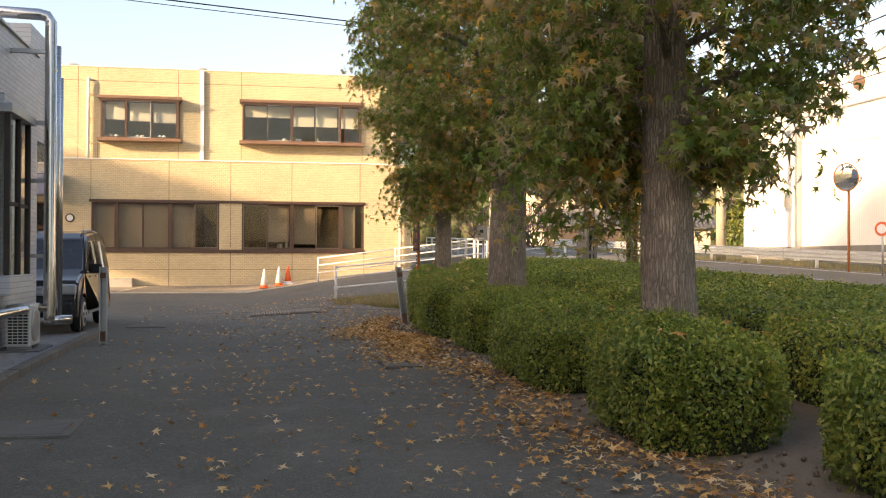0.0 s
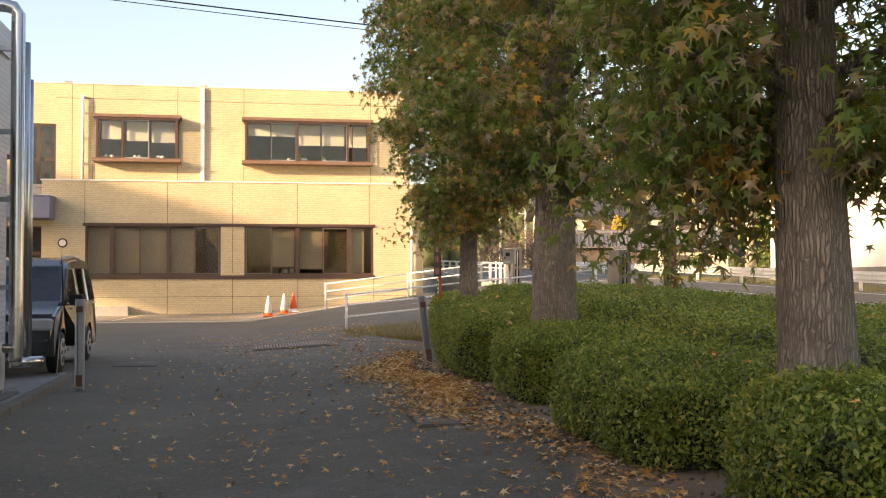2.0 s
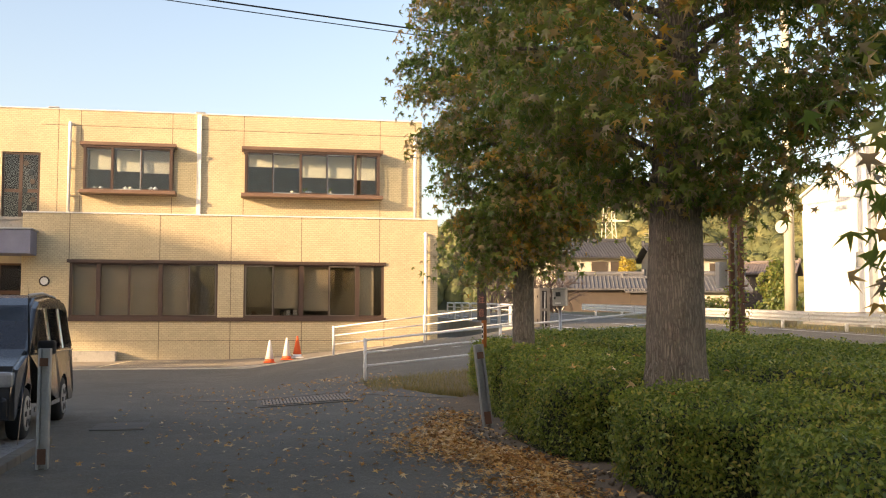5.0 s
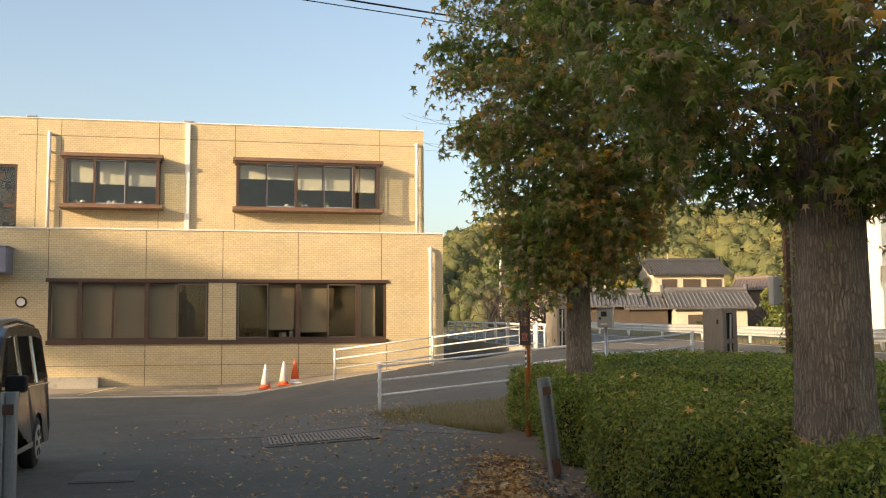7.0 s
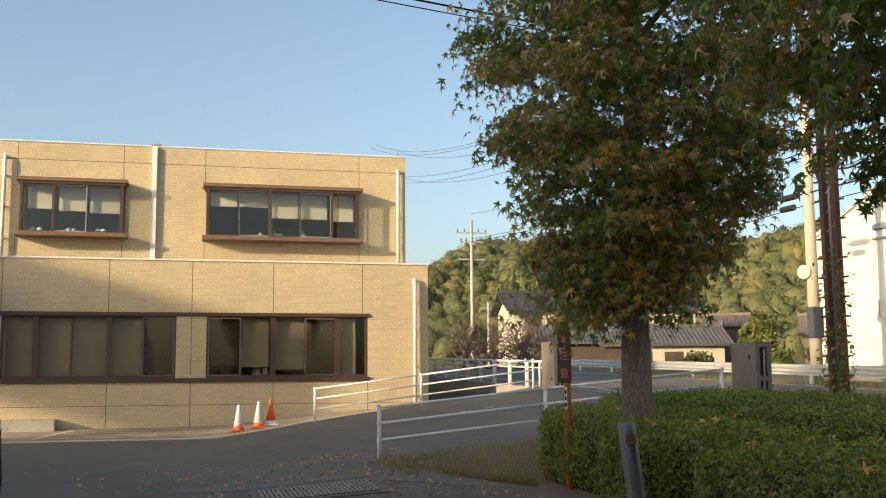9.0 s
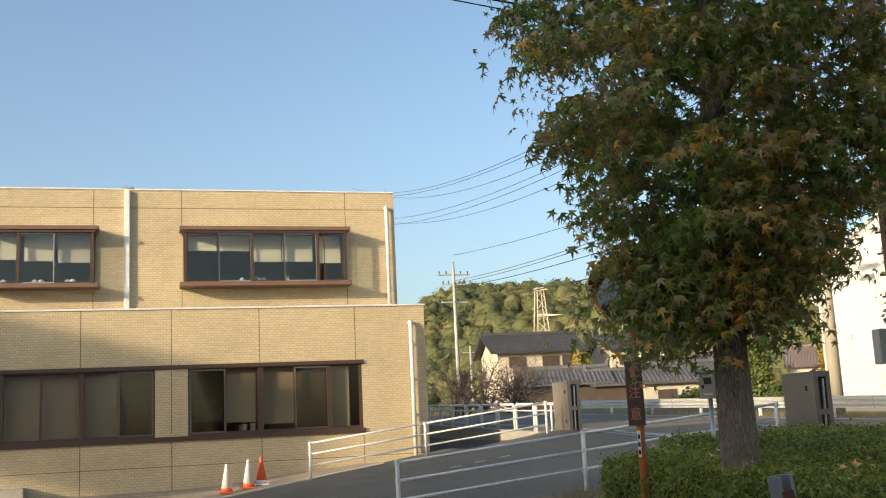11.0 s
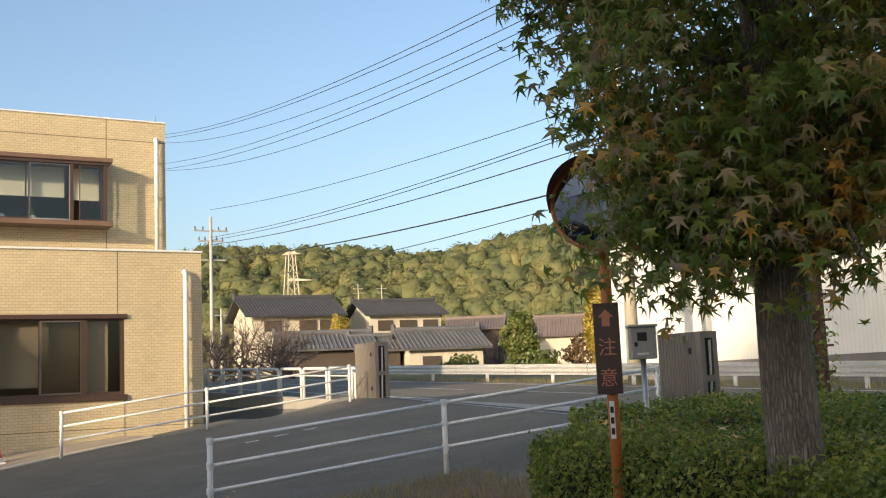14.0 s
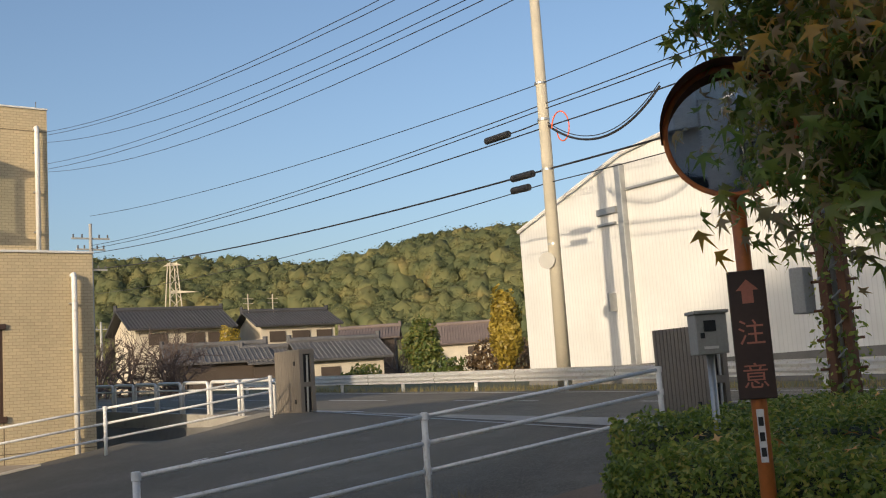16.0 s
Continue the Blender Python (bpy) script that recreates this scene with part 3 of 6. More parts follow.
bay(-8.44, -5.34, [-7.44], [-8.36, -7.46, -6.45, -5.42],
    [(-8.3, -7.5, 6.6, M_BLINDW), (-7.35, -6.5, 6.55, M_BLINDW), (-6.4, -5.45, 6.5, M_BLIND)], (-8.05, -7.85, -7.0, -6.82, -6.1, -5.95))
bay(-2.75, 2.24, [-0.71, 1.33], [-2.67, -1.72, -0.73, 0.28, 1.30, 2.16],
    [(-2.65, -1.75, 6.85, M_BLINDW), (-1.70, -0.75, 6.85, M_BLINDW), (-0.6, 0.26, 6.50, M_BLINDW), (0.3, 1.25, 6.50, M_BLINDW), (1.4, 2.15, 6.45, M_BLINDW)], (-1.0, -0.5, -0.35, 0.4), True)
for x in (-0.55, 0.35):
    t = thing("pot_plant", (x, 6.75, 5.78), "small dark pot plant on the bay window sill", "plant", "pot plants in the bay")
    part("pot", lathe([(0.05, 0), (0.07, 0.1), (0.072, 0.11)], (x, 6.75, 5.78), 10), M_BROWNLIT, t)
    bm = bmesh.new()
    for k in range(14):
        a, l = k * 2.4, 0.10 + 0.02 * (k % 4)
        tube([(x, 6.75, 5.88), (x + math.cos(a) * l * 0.5, 6.75 + math.sin(a) * l * 0.5, 5.98), (x + math.cos(a) * l, 6.75 + math.sin(a) * l, 6.0 + 0.03 * (k % 3))], 0.014, 4, bm, 0.004)
    part("foliage", bm, M_HEDGE, t)
# white down-pipes
part("down_pipe", box(-4.50, -4.34, WU - 0.13, WU - 0.003, 4.67, 8.72, 0.012), M_WHITE, hall, "white square down-pipe")
for x in (-8.98, 3.66):
    p = part("down_pipe", tube([(x, WU - 0.002, 8.22), (x, WU - 0.13, 8.24), (x, WU - 0.16, 8.14), (x, WU - 0.16, 4.67)], 0.06, 12), M_WHITE, hall, "white round down-pipe", True)
    for z in (7.6, 6.6, 5.6):
        part("pipe_bracket", box(x - 0.075, x + 0.075, WU - 0.16, WU - 0.002, z, z + 0.03), M_GALV, p)
p = part("down_pipe", tube([(3.50, WL - 0.002, 4.12), (3.50, WL - 0.13, 4.14), (3.50, WL - 0.16, 4.04), (3.50, WL - 0.16, 0.12)], 0.06, 12), M_WHITE, hall, "white round down-pipe", True)
for z in (3.5, 2.5, 1.5, 0.6):
    part("pipe_bracket", box(3.42, 3.58, WL - 0.16, WL - 0.002, z, z + 0.03), M_GALV, p)
# entrance recess and its canopy
part("canopy", box(-14.5, -9.42, 2.75, WL + 0.3, 3.20, 3.98, 0.02), M_CANOPY, hall, "blue-grey metal entrance canopy")
part("canopy_cap", box(-14.5, -9.38, 2.70, WL + 0.3, 3.98, 4.03, 0.01), M_GALV, hall)
part("recess_slab", box(X0, -9.89, WL + 0.31, WU + 0.5, 4.15, 4.50), M_CONC, hall)
wd = thing("window", (-10.6, WU, 4.7), "tall dark staircase window above the entrance")
wd.parent = hall
wd.matrix_parent_inverse = hall.matrix_basis.inverted()
for a, b in ((-11.28, -10.66), (-10.66, -10.02)):
    for z0, z1 in ((4.7, 5.75), (5.75, 7.12)):
        pane(a, b, WU + 0.05, z0, z1, wd, 0.06, 0.06)
for i in range(6):
    part("window_sticker", lathe([(0.09, 0), (0.1, 0.004)], (-10.35 + 0.16 * math.sin(i * 2.3), WU + 0.05, 5.1 + 0.33 * i), 8, None, pose(0, 0, 0, 90)), M_TIMBER if i % 2 else M_CARGLASS, wd)
# near-black sheet close behind the glass in place of the unlit stairwell
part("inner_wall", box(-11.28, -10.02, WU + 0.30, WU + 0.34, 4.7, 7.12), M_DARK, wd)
door = thing("entrance_door", (-11.5, WU + 0.4, -0.4), "dark glazed entrance door in the recess")
door.parent = hall
door.matrix_parent_inverse = hall.matrix_basis.inverted()
for a in (-13.4, -12.4, -11.4, -10.4):
    pane(a, min(a + 1.0, -9.90), WU + 0.40, -0.35, 2.1, door, 0.07, 0.05, None, M_GLASSB)
    pane(a, min(a + 1.0, -9.90), WU + 0.40, 2.1, 3.15, door, 0.07, 0.05, None, M_GLASSB)
# near-black sheet stands in for the unlit lobby
part("inner_wall", box(-13.4, -9.9, WU + 0.46, WU + 0.49, -0.35, 3.15), M_DARK, door, "near-black sheet behind the door, standing in for the unlit lobby")
part("wall_clock", lathe([(0.17, 0), (0.17, 0.04), (0.13, 0.05)], (-9.15, WL - 0.001, 2.37), 20, None, pose(0, 0, 0, 90)), M_TIMBER)
tagged(bpy.data.objects["wall_clock"], "round clock with dark rim and white face", "clock")
part("dial", lathe([(0.12, 0), (0.12, 0.008)], (-9.15, WL - 0.05, 2.37), 20, None, pose(0, 0, 0, 90)), M_WHITE, bpy.data.objects["wall_clock"])
part("spike", box(3.68, 3.70, WU, WU + 0.02, ZR + 0.045, ZR + 0.2), M_GALV, hall)

st = part("concrete_step", box(-8.35, -6.8, 3.25, WL - 0.002, -0.45, 0.08, 0.02), M_CONC)
tagged(st, "low concrete block standing against the tiled wall", "block")
ap = thing("concrete_apron", (-4, 2.4, -0.3), "pale worn concrete apron rising to the foot of the wall", "apron", kind="structure")


def apron_z(x, y):
    return gh(x, y) + 0.022 + 0.052 * max(0.0, y - 0.75)


for i in range(9):
    x = -9.8 + i * 1.3
    bm = bmesh.new()
    vs = [bm.verts.new((p, q, apron_z(p, q) + c)) for p, q in ((x, 0.75), (x + 1.294, 0.75), (x + 1.294, WL - 0.01), (x, WL - 0.01)) for c in (-0.1, 0.0)]
    lo, hi = vs[0::2], vs[1::2]
    bm.faces.new(hi)
    for k in range(4):
        bm.faces.new((lo[k], lo[(k + 1) % 4], hi[(k + 1) % 4], hi[k]))
    part("slab", bm, M_APRON, ap)
    # pale strip added for the sunlit front edge of the apron
    bm = bmesh.new()
    vs = [bm.verts.new((p, q, gh(p, q) + c)) for p, q in ((x, 0.42), (x + 1.294, 0.42), (x + 1.294, 0.745), (x, 0.745)) for c in (-0.1, 0.026)]
    lo, hi = vs[0::2], vs[1::2]
    bm.faces.new(hi)
    for k in range(4):
        bm.faces.new((lo[k], lo[(k + 1) % 4], hi[(k + 1) % 4], hi[k]))
    part("lit_edge_strip", bm, M_EDGE, ap)
for a, b in (((-7.1, 1.15), (-6.3, 3.4)), ((-7.1, 1.2), (-2.3, 1.3)), ((-6.7, 1.9), (-2.2, 1.75)), ((-6.5, 2.5), (-2.0, 2.3)), ((-6.4, 3.1), (-1.8, 2.9))):
    a, b = Vector(a), Vector(b)
    n = Vector((a.y - b.y, b.x - a.x)).normalized() * 0.055
    bm = bmesh.new()
    k = 12
    mid = [a.lerp(b, i / k) for i in range(k + 1)]
    rows = [[bm.verts.new((*(p + side * n), apron_z(*p) + 0.008)) for side in (-1, 1)] for p in mid]
    for u, v in zip(rows, rows[1:]):
        bm.faces.new((u[0], u[1], v[1], v[0]))
    tagged(part("parking_line", bm, M_YLINE), "worn yellow parking bay line on the ground", "road marking", "parking lines", "structure")


# ---- traffic cones ----
def cone(x, y, main, band):
    z = apron_z(x, y)
    c = thing("traffic_cone", (x, y, z), "traffic cone with a pale sleeve and red base" if main is M_CONEW else "orange plastic traffic cone", "cone", "cones by the wall")
    part("base", box(x - 0.19, x + 0.19, y - 0.19, y + 0.19, z, z + 0.035, 0.012), band, c)
    part("body", lathe([(0.15, 0.035), (0.135, 0.12)], (x, y, z), 18), band, c, "", True)
    part("sleeve", lathe([(0.135, 0.12), (0.035, 0.66), (0.03, 0.70), (0.012, 0.702)], (x, y, z), 18), main, c, "", True)


cone(-1.90, 1.30, M_CONEW, M_CONE)
cone(-1.36, 1.42, M_CONEW, M_CONE)
cone(-1.02, 1.62, M_CONE, M_CONEW)


# ---- pipe fences ----
def pipe_fence(name, posts, tops, label):
    f = thing(name, (*posts[0], gh(*posts[0])), label, "fence")
    for (x, y), z in zip(posts, tops):
        p = part("post", tube([(x, y, gh(x, y) - 0.2), (x, y, z + 0.01)], 0.032, 12), M_FENCE, f, "", True)
        for h in (0.03, 0.29, 0.56):
            part("clamp", tube([(x, y, z - h - 0.035), (x, y, z - h + 0.035)], 0.042, 12), M_FENCE, p)
    for i in range(len(posts) - 1):
        for h in (0.03, 0.29, 0.56):
            part("rail", tube([(*posts[i], tops[i] - h), (*posts[i + 1], tops[i + 1] - h)], 0.022, 10), M_FENCE, f, "", True)
    return f


pipe_fence("pipe_fence", [(0, 0), (2.72, -0.64), (5.61, -1.31)], [0.90, 1.24, 1.60], "white three-rail steel pipe fence along the ramp")
pipe_fence("pipe_fence", [(-0.23, -10.52), (2.64, -10.60), (5.93, -10.70)], [0.66, 0.94, 1.24], "white three-rail steel pipe fence beside the hedge")

# hoop fence on the retaining wall
part("retaining_wall", prism([(-0.5, -1.75), (27, -1.75), (27, 1.60), (-0.5, 0.775)], (6.52, 0, 0), (0, 1, 0), (0, 0, 1), 0.22), M_CONC)
tagged(bpy.data.objects["retaining_wall"], "stained concrete retaining wall under the white fence", "wall", kind="structure")
tagged(part("pit_wall", box(3.97, 6.30, -0.66, -0.50, -1.75, 0.50), M_CONC), "dark concrete wall of the sunken yard", "wall", kind="structure")
hoops = thing("hoop_fence", (6.6, 6, 0.8), "white tubular hoop fence on the retaining wall", "fence")
for i in range(9):
    y = 0.55 + i * 1.68
    z0, z1 = 0.70 + 0.0266 * y, 1.56 + 0.0266 * (y - 0.45)
    h = part("hoop", tube([(6.6, y, z0), (6.6, y, z1 - 0.08), (6.6, y + 0.03, z1 - 0.02), (6.6, y + 0.09, z1), (6.6, y + 1.41, z1 + 0.04), (6.6, y + 1.47, z1 + 0.02), (6.6, y + 1.5, z1 - 0.04), (6.6, y + 1.5, z0)], 0.04, 8), M_FENCE, hoops, "", True)
    part("hoop_bar", tube([(6.6, y, z1 - 0.18), (6.6, y + 1.5, z1 - 0.14)], 0.022, 8), M_FENCE, h, "", True)
bm = tube([(6.2, -0.15, 0.6), (6.2, -0.15, 1.42), (6.22, -0.1, 1.5), (6.5, 0.3, 1.5), (6.52, 0.35, 1.42), (6.52, 0.35, 0.6)], 0.035, 8)
part("end_hoop", bm, M_FENCE, hoops, "", True)


# ---- gate ----
def gate_stack(x0, x1, y0, y1, z0, z1):
    """Folded sliding gate: ribbed side and a slotted end frame."""
    g = thing("folding_gate", ((x0 + x1) / 2, (y0 + y1) / 2, z0), "folded brown-grey sliding gate with ribbed panels", "gate", "gate leaves")
    n = 14
    for i in range(n):
        y = y0 + 0.06 + (y1 - y0 - 0.06) * i / n
        part("rib", box(x0, x1, y + 0.004, y + (y1 - y0) / n - 0.008, z0 + 0.05, z1, 0.006), M_GATE, g)
    bm = bmesh.new()
    box(x0 - 0.01, x0 + 0.07, y0, y0 + 0.055, z0, z1, 0, bm)
    box(x1 - 0.07, x1 + 0.01, y0, y0 + 0.055, z0, z1, 0, bm)
    for z in (z0, (z0 + z1) / 2 - 0.05, z1 - 0.09):
        box(x0 + 0.07, x1 - 0.07, y0, y0 + 0.055, z, z + 0.09, 0, bm)
    fr = part("end_frame", bm, M_GATE, g)
    # the slot is closed by a near-black sheet that stands for its shade
    part("slot", box(x0 + 0.07, x1 - 0.07, y0 + 0.04, y0 + 0.053, z0 + 0.09, z1 - 0.09), M_DARK, fr)
    part("roller", tube([(x0 + 0.14, y0 + 0.02, z0 + 0.12), (x0 + 0.17, y0 + 0.02, z1 - 0.12)], 0.02, 8), M_GALV, fr)
    for z in (z0 + 0.3, z1 - 0.3):
        part("hinge", box(x0 - 0.02, x0, y0 + 0.2, y0 + 0.24, z, z + 0.08), M_DARK, g)
    return g


gate_stack(6.15, 6.45, -1.50, -0.45, 0.74, 2.07)
gate_stack(6.40, 6.68, -11.10, -10.22, gh(6.5, -10.8), 1.69)
rail = thing("gate_track", (6.5, -6, 0.6), "steel gate track set flush across the ramp", "track", kind="structure")
for dx in (0, 0.22):
    bm = bmesh.new()
    ys = np.linspace(-10.2, -1.5, 20)
    rr = [[bm.verts.new((6.3 + dx + s, y, gh(6.3 + dx, y) + 0.014)) for s in (0, 0.07)] for y in ys]
    for u, v in zip(rr, rr[1:]):
        bm.faces.new((u[0], u[1], v[1], v[0]))
    part("rail", bm, M_DARK if dx else M_GALV, rail)


def road_line(x0, x1, y0, y1, name="road_line"):
    bm = bmesh.new()
    n = max(2, int(abs(y1 - y0)))
    rr = [[bm.verts.new((x, y, gh(x, y) + 0.014)) for x in (x0, x1)] for y in np.linspace(y0, y1, n)]
    for u, v in zip(rr, rr[1:]):
        bm.faces.new((u[0], u[1], v[1], v[0]))
    tagged(part(name, bm, M_WLINE), "white painted line on the asphalt road", "road marking", "road lines", "structure")


road_line(14.9, 15.05, -22, 26)
road_line(8.0, 8.15, -30, -11)
road_line(8.0, 8.15, -0.5, 26)
for y in (-14, -8, -2, 4, 10, 16):
    road_line(11.5, 11.62, y, y + 3)

# short worn dashes up the ramp
for i in range(3):
    x0, y0 = 2.33 + 0.55 * i, -4.15 + 0.02 * i
    bm = bmesh.new()
    bm.faces.new([bm.verts.new((p, q, gh(p, q) + 0.012)) for p, q in ((x0, y0), (x0 + 0.24, y0 - 0.03), (x0 + 0.25, y0 + 0.07), (x0 + 0.01, y0 + 0.10))])
    tagged(part("ramp_dash", bm, M_WLINE), "short worn white dash painted on the ramp", "road marking", "ramp dashes", "structure")

# pale concrete crossing at the gate
bm = bmesh.new()
xs, ys = np.linspace(6.75, 7.95, 6), np.linspace(-11, -0.4, 20)
g = [[bm.verts.new((x, y, gh(x, y) + 0.008)) for x in xs] for y in ys]
for a, b in zip(g, g[1:]):
    for i in range(5):
        bm.faces.new((a[i], a[i + 1], b[i + 1], b[i]))
tagged(part("crossing_slab", bm, M_CONC), "pale worn concrete strip across the gateway", "pavement", kind="structure")

# guard rail beyond the road
gr = thing("guard_rail", (16, 0, 0.7), "white corrugated steel guard rail on posts", "guard rail")
for y0, y1 in [(-24 + 4 * i, -20 + 4 * i) for i in range(12)]:
    z0, z1 = 1.40 + 0.03 * y0, 1.40 + 0.03 * y1
    prof = [(0.02, 0), (0.0, -0.04), (0.06, -0.10), (0.0, -0.17), (0.06, -0.24), (0.0, -0.30), (0.02, -0.35)]
    bm = bmesh.new()
    a = [bm.verts.new((16 - u, y0 + 0.01, z0 + v)) for u, v in prof]
    b = [bm.verts.new((16 - u, y1 - 0.01, z1 + v)) for u, v in prof]
    for i in range(len(prof) - 1):
        bm.faces.new((a[i], a[i + 1], b[i + 1], b[i]))
    bmesh.ops.solidify(bm, geom=bm.faces[:], thickness=0.012)
    part("beam", bm, M_FENCE, gr)
    part("post", tube([(16.1, y0 + 2, gh(16.1, y0 + 2) - 0.2), (16.1, y0 + 2, z0 + 0.04)], 0.06, 10), M_FENCE, gr, "", True)


# ---- grey building beside the drive ----
gb = thing("grey_building", (-8, -30, -0.5), "low building in pale grey facing tiles with dark windows", "building")
NE, B0, B1 = -19.62, -23.15, -21.95     # north end of the building; south and north side of the bay's opening
part("wall", box(-6.15, -5.90, -60, B0, -0.7, 4.15), M_GREYTILE, gb)
part("wall", box(-6.15, -5.90, B1, NE, -0.7, 4.15), M_GREYTILE, gb)
part("wall", box(-6.15, -5.90, B0, B1, -0.7, 0.55), M_GREYTILE, gb)
part("wall", box(-6.15, -5.90, B0, B1, 2.75, 4.15), M_GREYTILE, gb)
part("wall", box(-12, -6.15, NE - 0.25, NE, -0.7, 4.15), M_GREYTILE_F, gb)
part("roof", box(-12, -6.15, -60, NE - 0.25, 3.9, 4.0), M_CONC, gb)
part("coping", box(-6.2, -5.86, -60, NE + 0.04, 4.15, 4.19, 0.006), M_GALV, gb)
part("upper_wall", box(-12, -6.02, NE + 0.05, -18.3, 2.85, 4.72), M_GREYTILE, gb)
part("inner_wall", box(-8.5, -8.4, -40, NE - 0.3, -0.6, 3.9), M_ROOM, gb)
bw = thing("bay_window", (-5.7, -22.5, 0.5), "dark-framed projecting window with a metal hood")
bw.parent = gb
bw.matrix_parent_inverse = gb.matrix_basis.inverted()
part("hood", box(-5.9, -5.50, B0 - 0.2, B1 + 0.15, 2.75, 2.87, 0.01), M_GALV, bw)
part("hood_step", box(-5.9, -5.62, B0 - 0.12, B1 + 0.08, 2.87, 3.02, 0.01), M_GREYTILE, bw)
part("sill", box(-5.9, -5.52, B0 - 0.15, B1 + 0.10, 0.36, 0.62, 0.01), M_GREYTILE, bw)
for y in (B0 - 0.1, B0 + 0.55, B1 - 0.02):
    part("post", box(-5.62, -5.55, y, y + 0.07, 0.62, 2.75), M_TIMBER, bw)
part("side_post", box(-5.88, -5.8, B1 - 0.02, B1 + 0.05, 0.62, 2.75), M_TIMBER, bw)
for y0, y1 in ((B0 - 0.03, B0 + 0.55), (B0 + 0.62, B1 - 0.02)):
    part("pane", box(-5.59, -5.585, y0, y1, 0.62, 2.75), M_GLASS, bw)
    part("mid_bar", box(-5.61, -5.57, y0, y1, 1.55, 1.60), M_TIMBER, bw)
part("side_pane", box(-5.80, -5.62, B1 + 0.01, B1 + 0.015, 0.62, 2.75), M_GLASS, bw)
part("side_pane", box(-5.88, -5.62, B0 - 0.07, B0 - 0.065, 0.62, 2.75), M_GLASS, bw)
part("curtain", box(-5.95, -5.93, B0 + 0.05, B1 - 0.05, 0.62, 2.7), M_BLIND, bw)
# unseen volumes added between the place and the sun, only to cast shade
tagged(part("shade_block", prism([(-27.5, -0.7), (-27.5, 18.5), (-34.2, 22.7), (-110, 22.7), (-110, -0.7)], (-46.5, 0, 0), (0, 1, 0), (0, 0, 1), 1.5), M_GREYTILE_F), "tall unseen slab added west of the low building to cast shade", "building", kind="structure")
tagged(part("shade_block", box(-32, -15.5, -23, -10.3, -0.7, 6.3), M_GREYTILE_F), "unseen block added west of the drive to shade the ramp", "building", kind="structure")
tagged(part("shade_block", box(-36, -32.2, -12.8, -3.4, 8.4, 11.6), M_GREYTILE_F), "unseen raised block added to cast the band of shade on the hall wall", "building", kind="structure")

# added piers that carry the raised shade-casting block
for y in (-12.2, -4.2):
    tagged(part("shade_block_pier", box(-34.6, -34.0, y - 0.3, y + 0.3, -0.7, 8.4), M_GREYTILE_F), "unseen pier added under the raised shade block", "pier", kind="structure")

# stainless ducts on its corner
duct = thing("exhaust_duct", (-5.35, -21.5, 0), "pair of tall stainless steel flue ducts with an elbow", "duct")
a = part("duct_pipe", tube([(-6.6, -21.75, 4.42), (-5.5, -21.62, 4.42), (-5.40, -21.6, 4.40), (-5.34, -21.6, 4.32), (-5.34, -21.6, 0.0), (-5.34, -21.6, -0.05)], 0.085, 18), M_STEEL, duct, "", True)
part("duct_pipe", tube([(-5.28, -21.42, 4.0), (-5.28, -21.42, -0.1)], 0.055, 16), M_STEEL, duct, "", True)
part("duct_pipe", tube([(-5.24, -21.30, 3.55), (-5.24, -21.30, -0.1)], 0.03, 12), M_STEEL, duct, "", True)
for z in (0.6, 1.7, 2.55, 3.6):
    part("seam", tube([(-5.34, -21.6, z), (-5.34, -21.6, z + 0.02)], 0.091, 18), M_STEEL, a)
    part("wall_bracket", box(-5.9, -5.34, -21.64, -21.56, z + 0.25, z + 0.31), M_GALV, duct)
part("duct_pipe", tube([(-5.55, -27, 0.14), (-5.5, -21.9, 0.14), (-5.42, -21.7, 0.12)], 0.06, 14), M_STEEL, duct, "", True)
part("duct_foot", tube([(-5.40, -21.6, -0.06), (-5.05, -21.45, -0.06)], 0.07, 14), M_STEEL, duct, "", True)


def ac_unit(x0, x1, y0, y1, z0, z1):
    u = thing("air_conditioner_unit", (x0, y0, z0), "cream outdoor air-conditioning unit on the gravel", "air conditioner")
    part("casing", box(x0, x1, y0, y1, z0 + 0.04, z1, 0.02), M_ACWHITE, u)
    for yy in (y0 + 0.08, y1 - 0.12):
        part("foot", box(x0, x1, yy, yy + 0.05, z0, z0 + 0.04), M_GALV, u)
    for i in range(12):
        z = z0 + 0.08 + i * 0.042
        for k in range(4):
            part("louvre", box(x0 + 0.03 + k * 0.068, x0 + 0.085 + k * 0.068, y0 - 0.003, y0 + 0.01, z, z + 0.026), M_DARK, u)
    fan = part("fan_grille", lathe([(0.235, 0), (0.235, 0.02), (0.2, 0.03), (0.06, 0.03)], (x1 - 0.002, (y0 + y1) / 2 - 0.08, (z0 + z1) / 2 + 0.02), 24, None, pose(0, 0, 0, 0, 90)), M_GALV, u)
    return u


ac_unit(-5.76, -5.44, -22.45, -21.72, -0.42, 0.20)
tagged(part("gravel_pad", box(-5.9, -5.3, -22.6, -21.55, -0.52, -0.42, 0.01), M_KERB), "concrete pad under the outdoor unit", "pad", kind="structure")

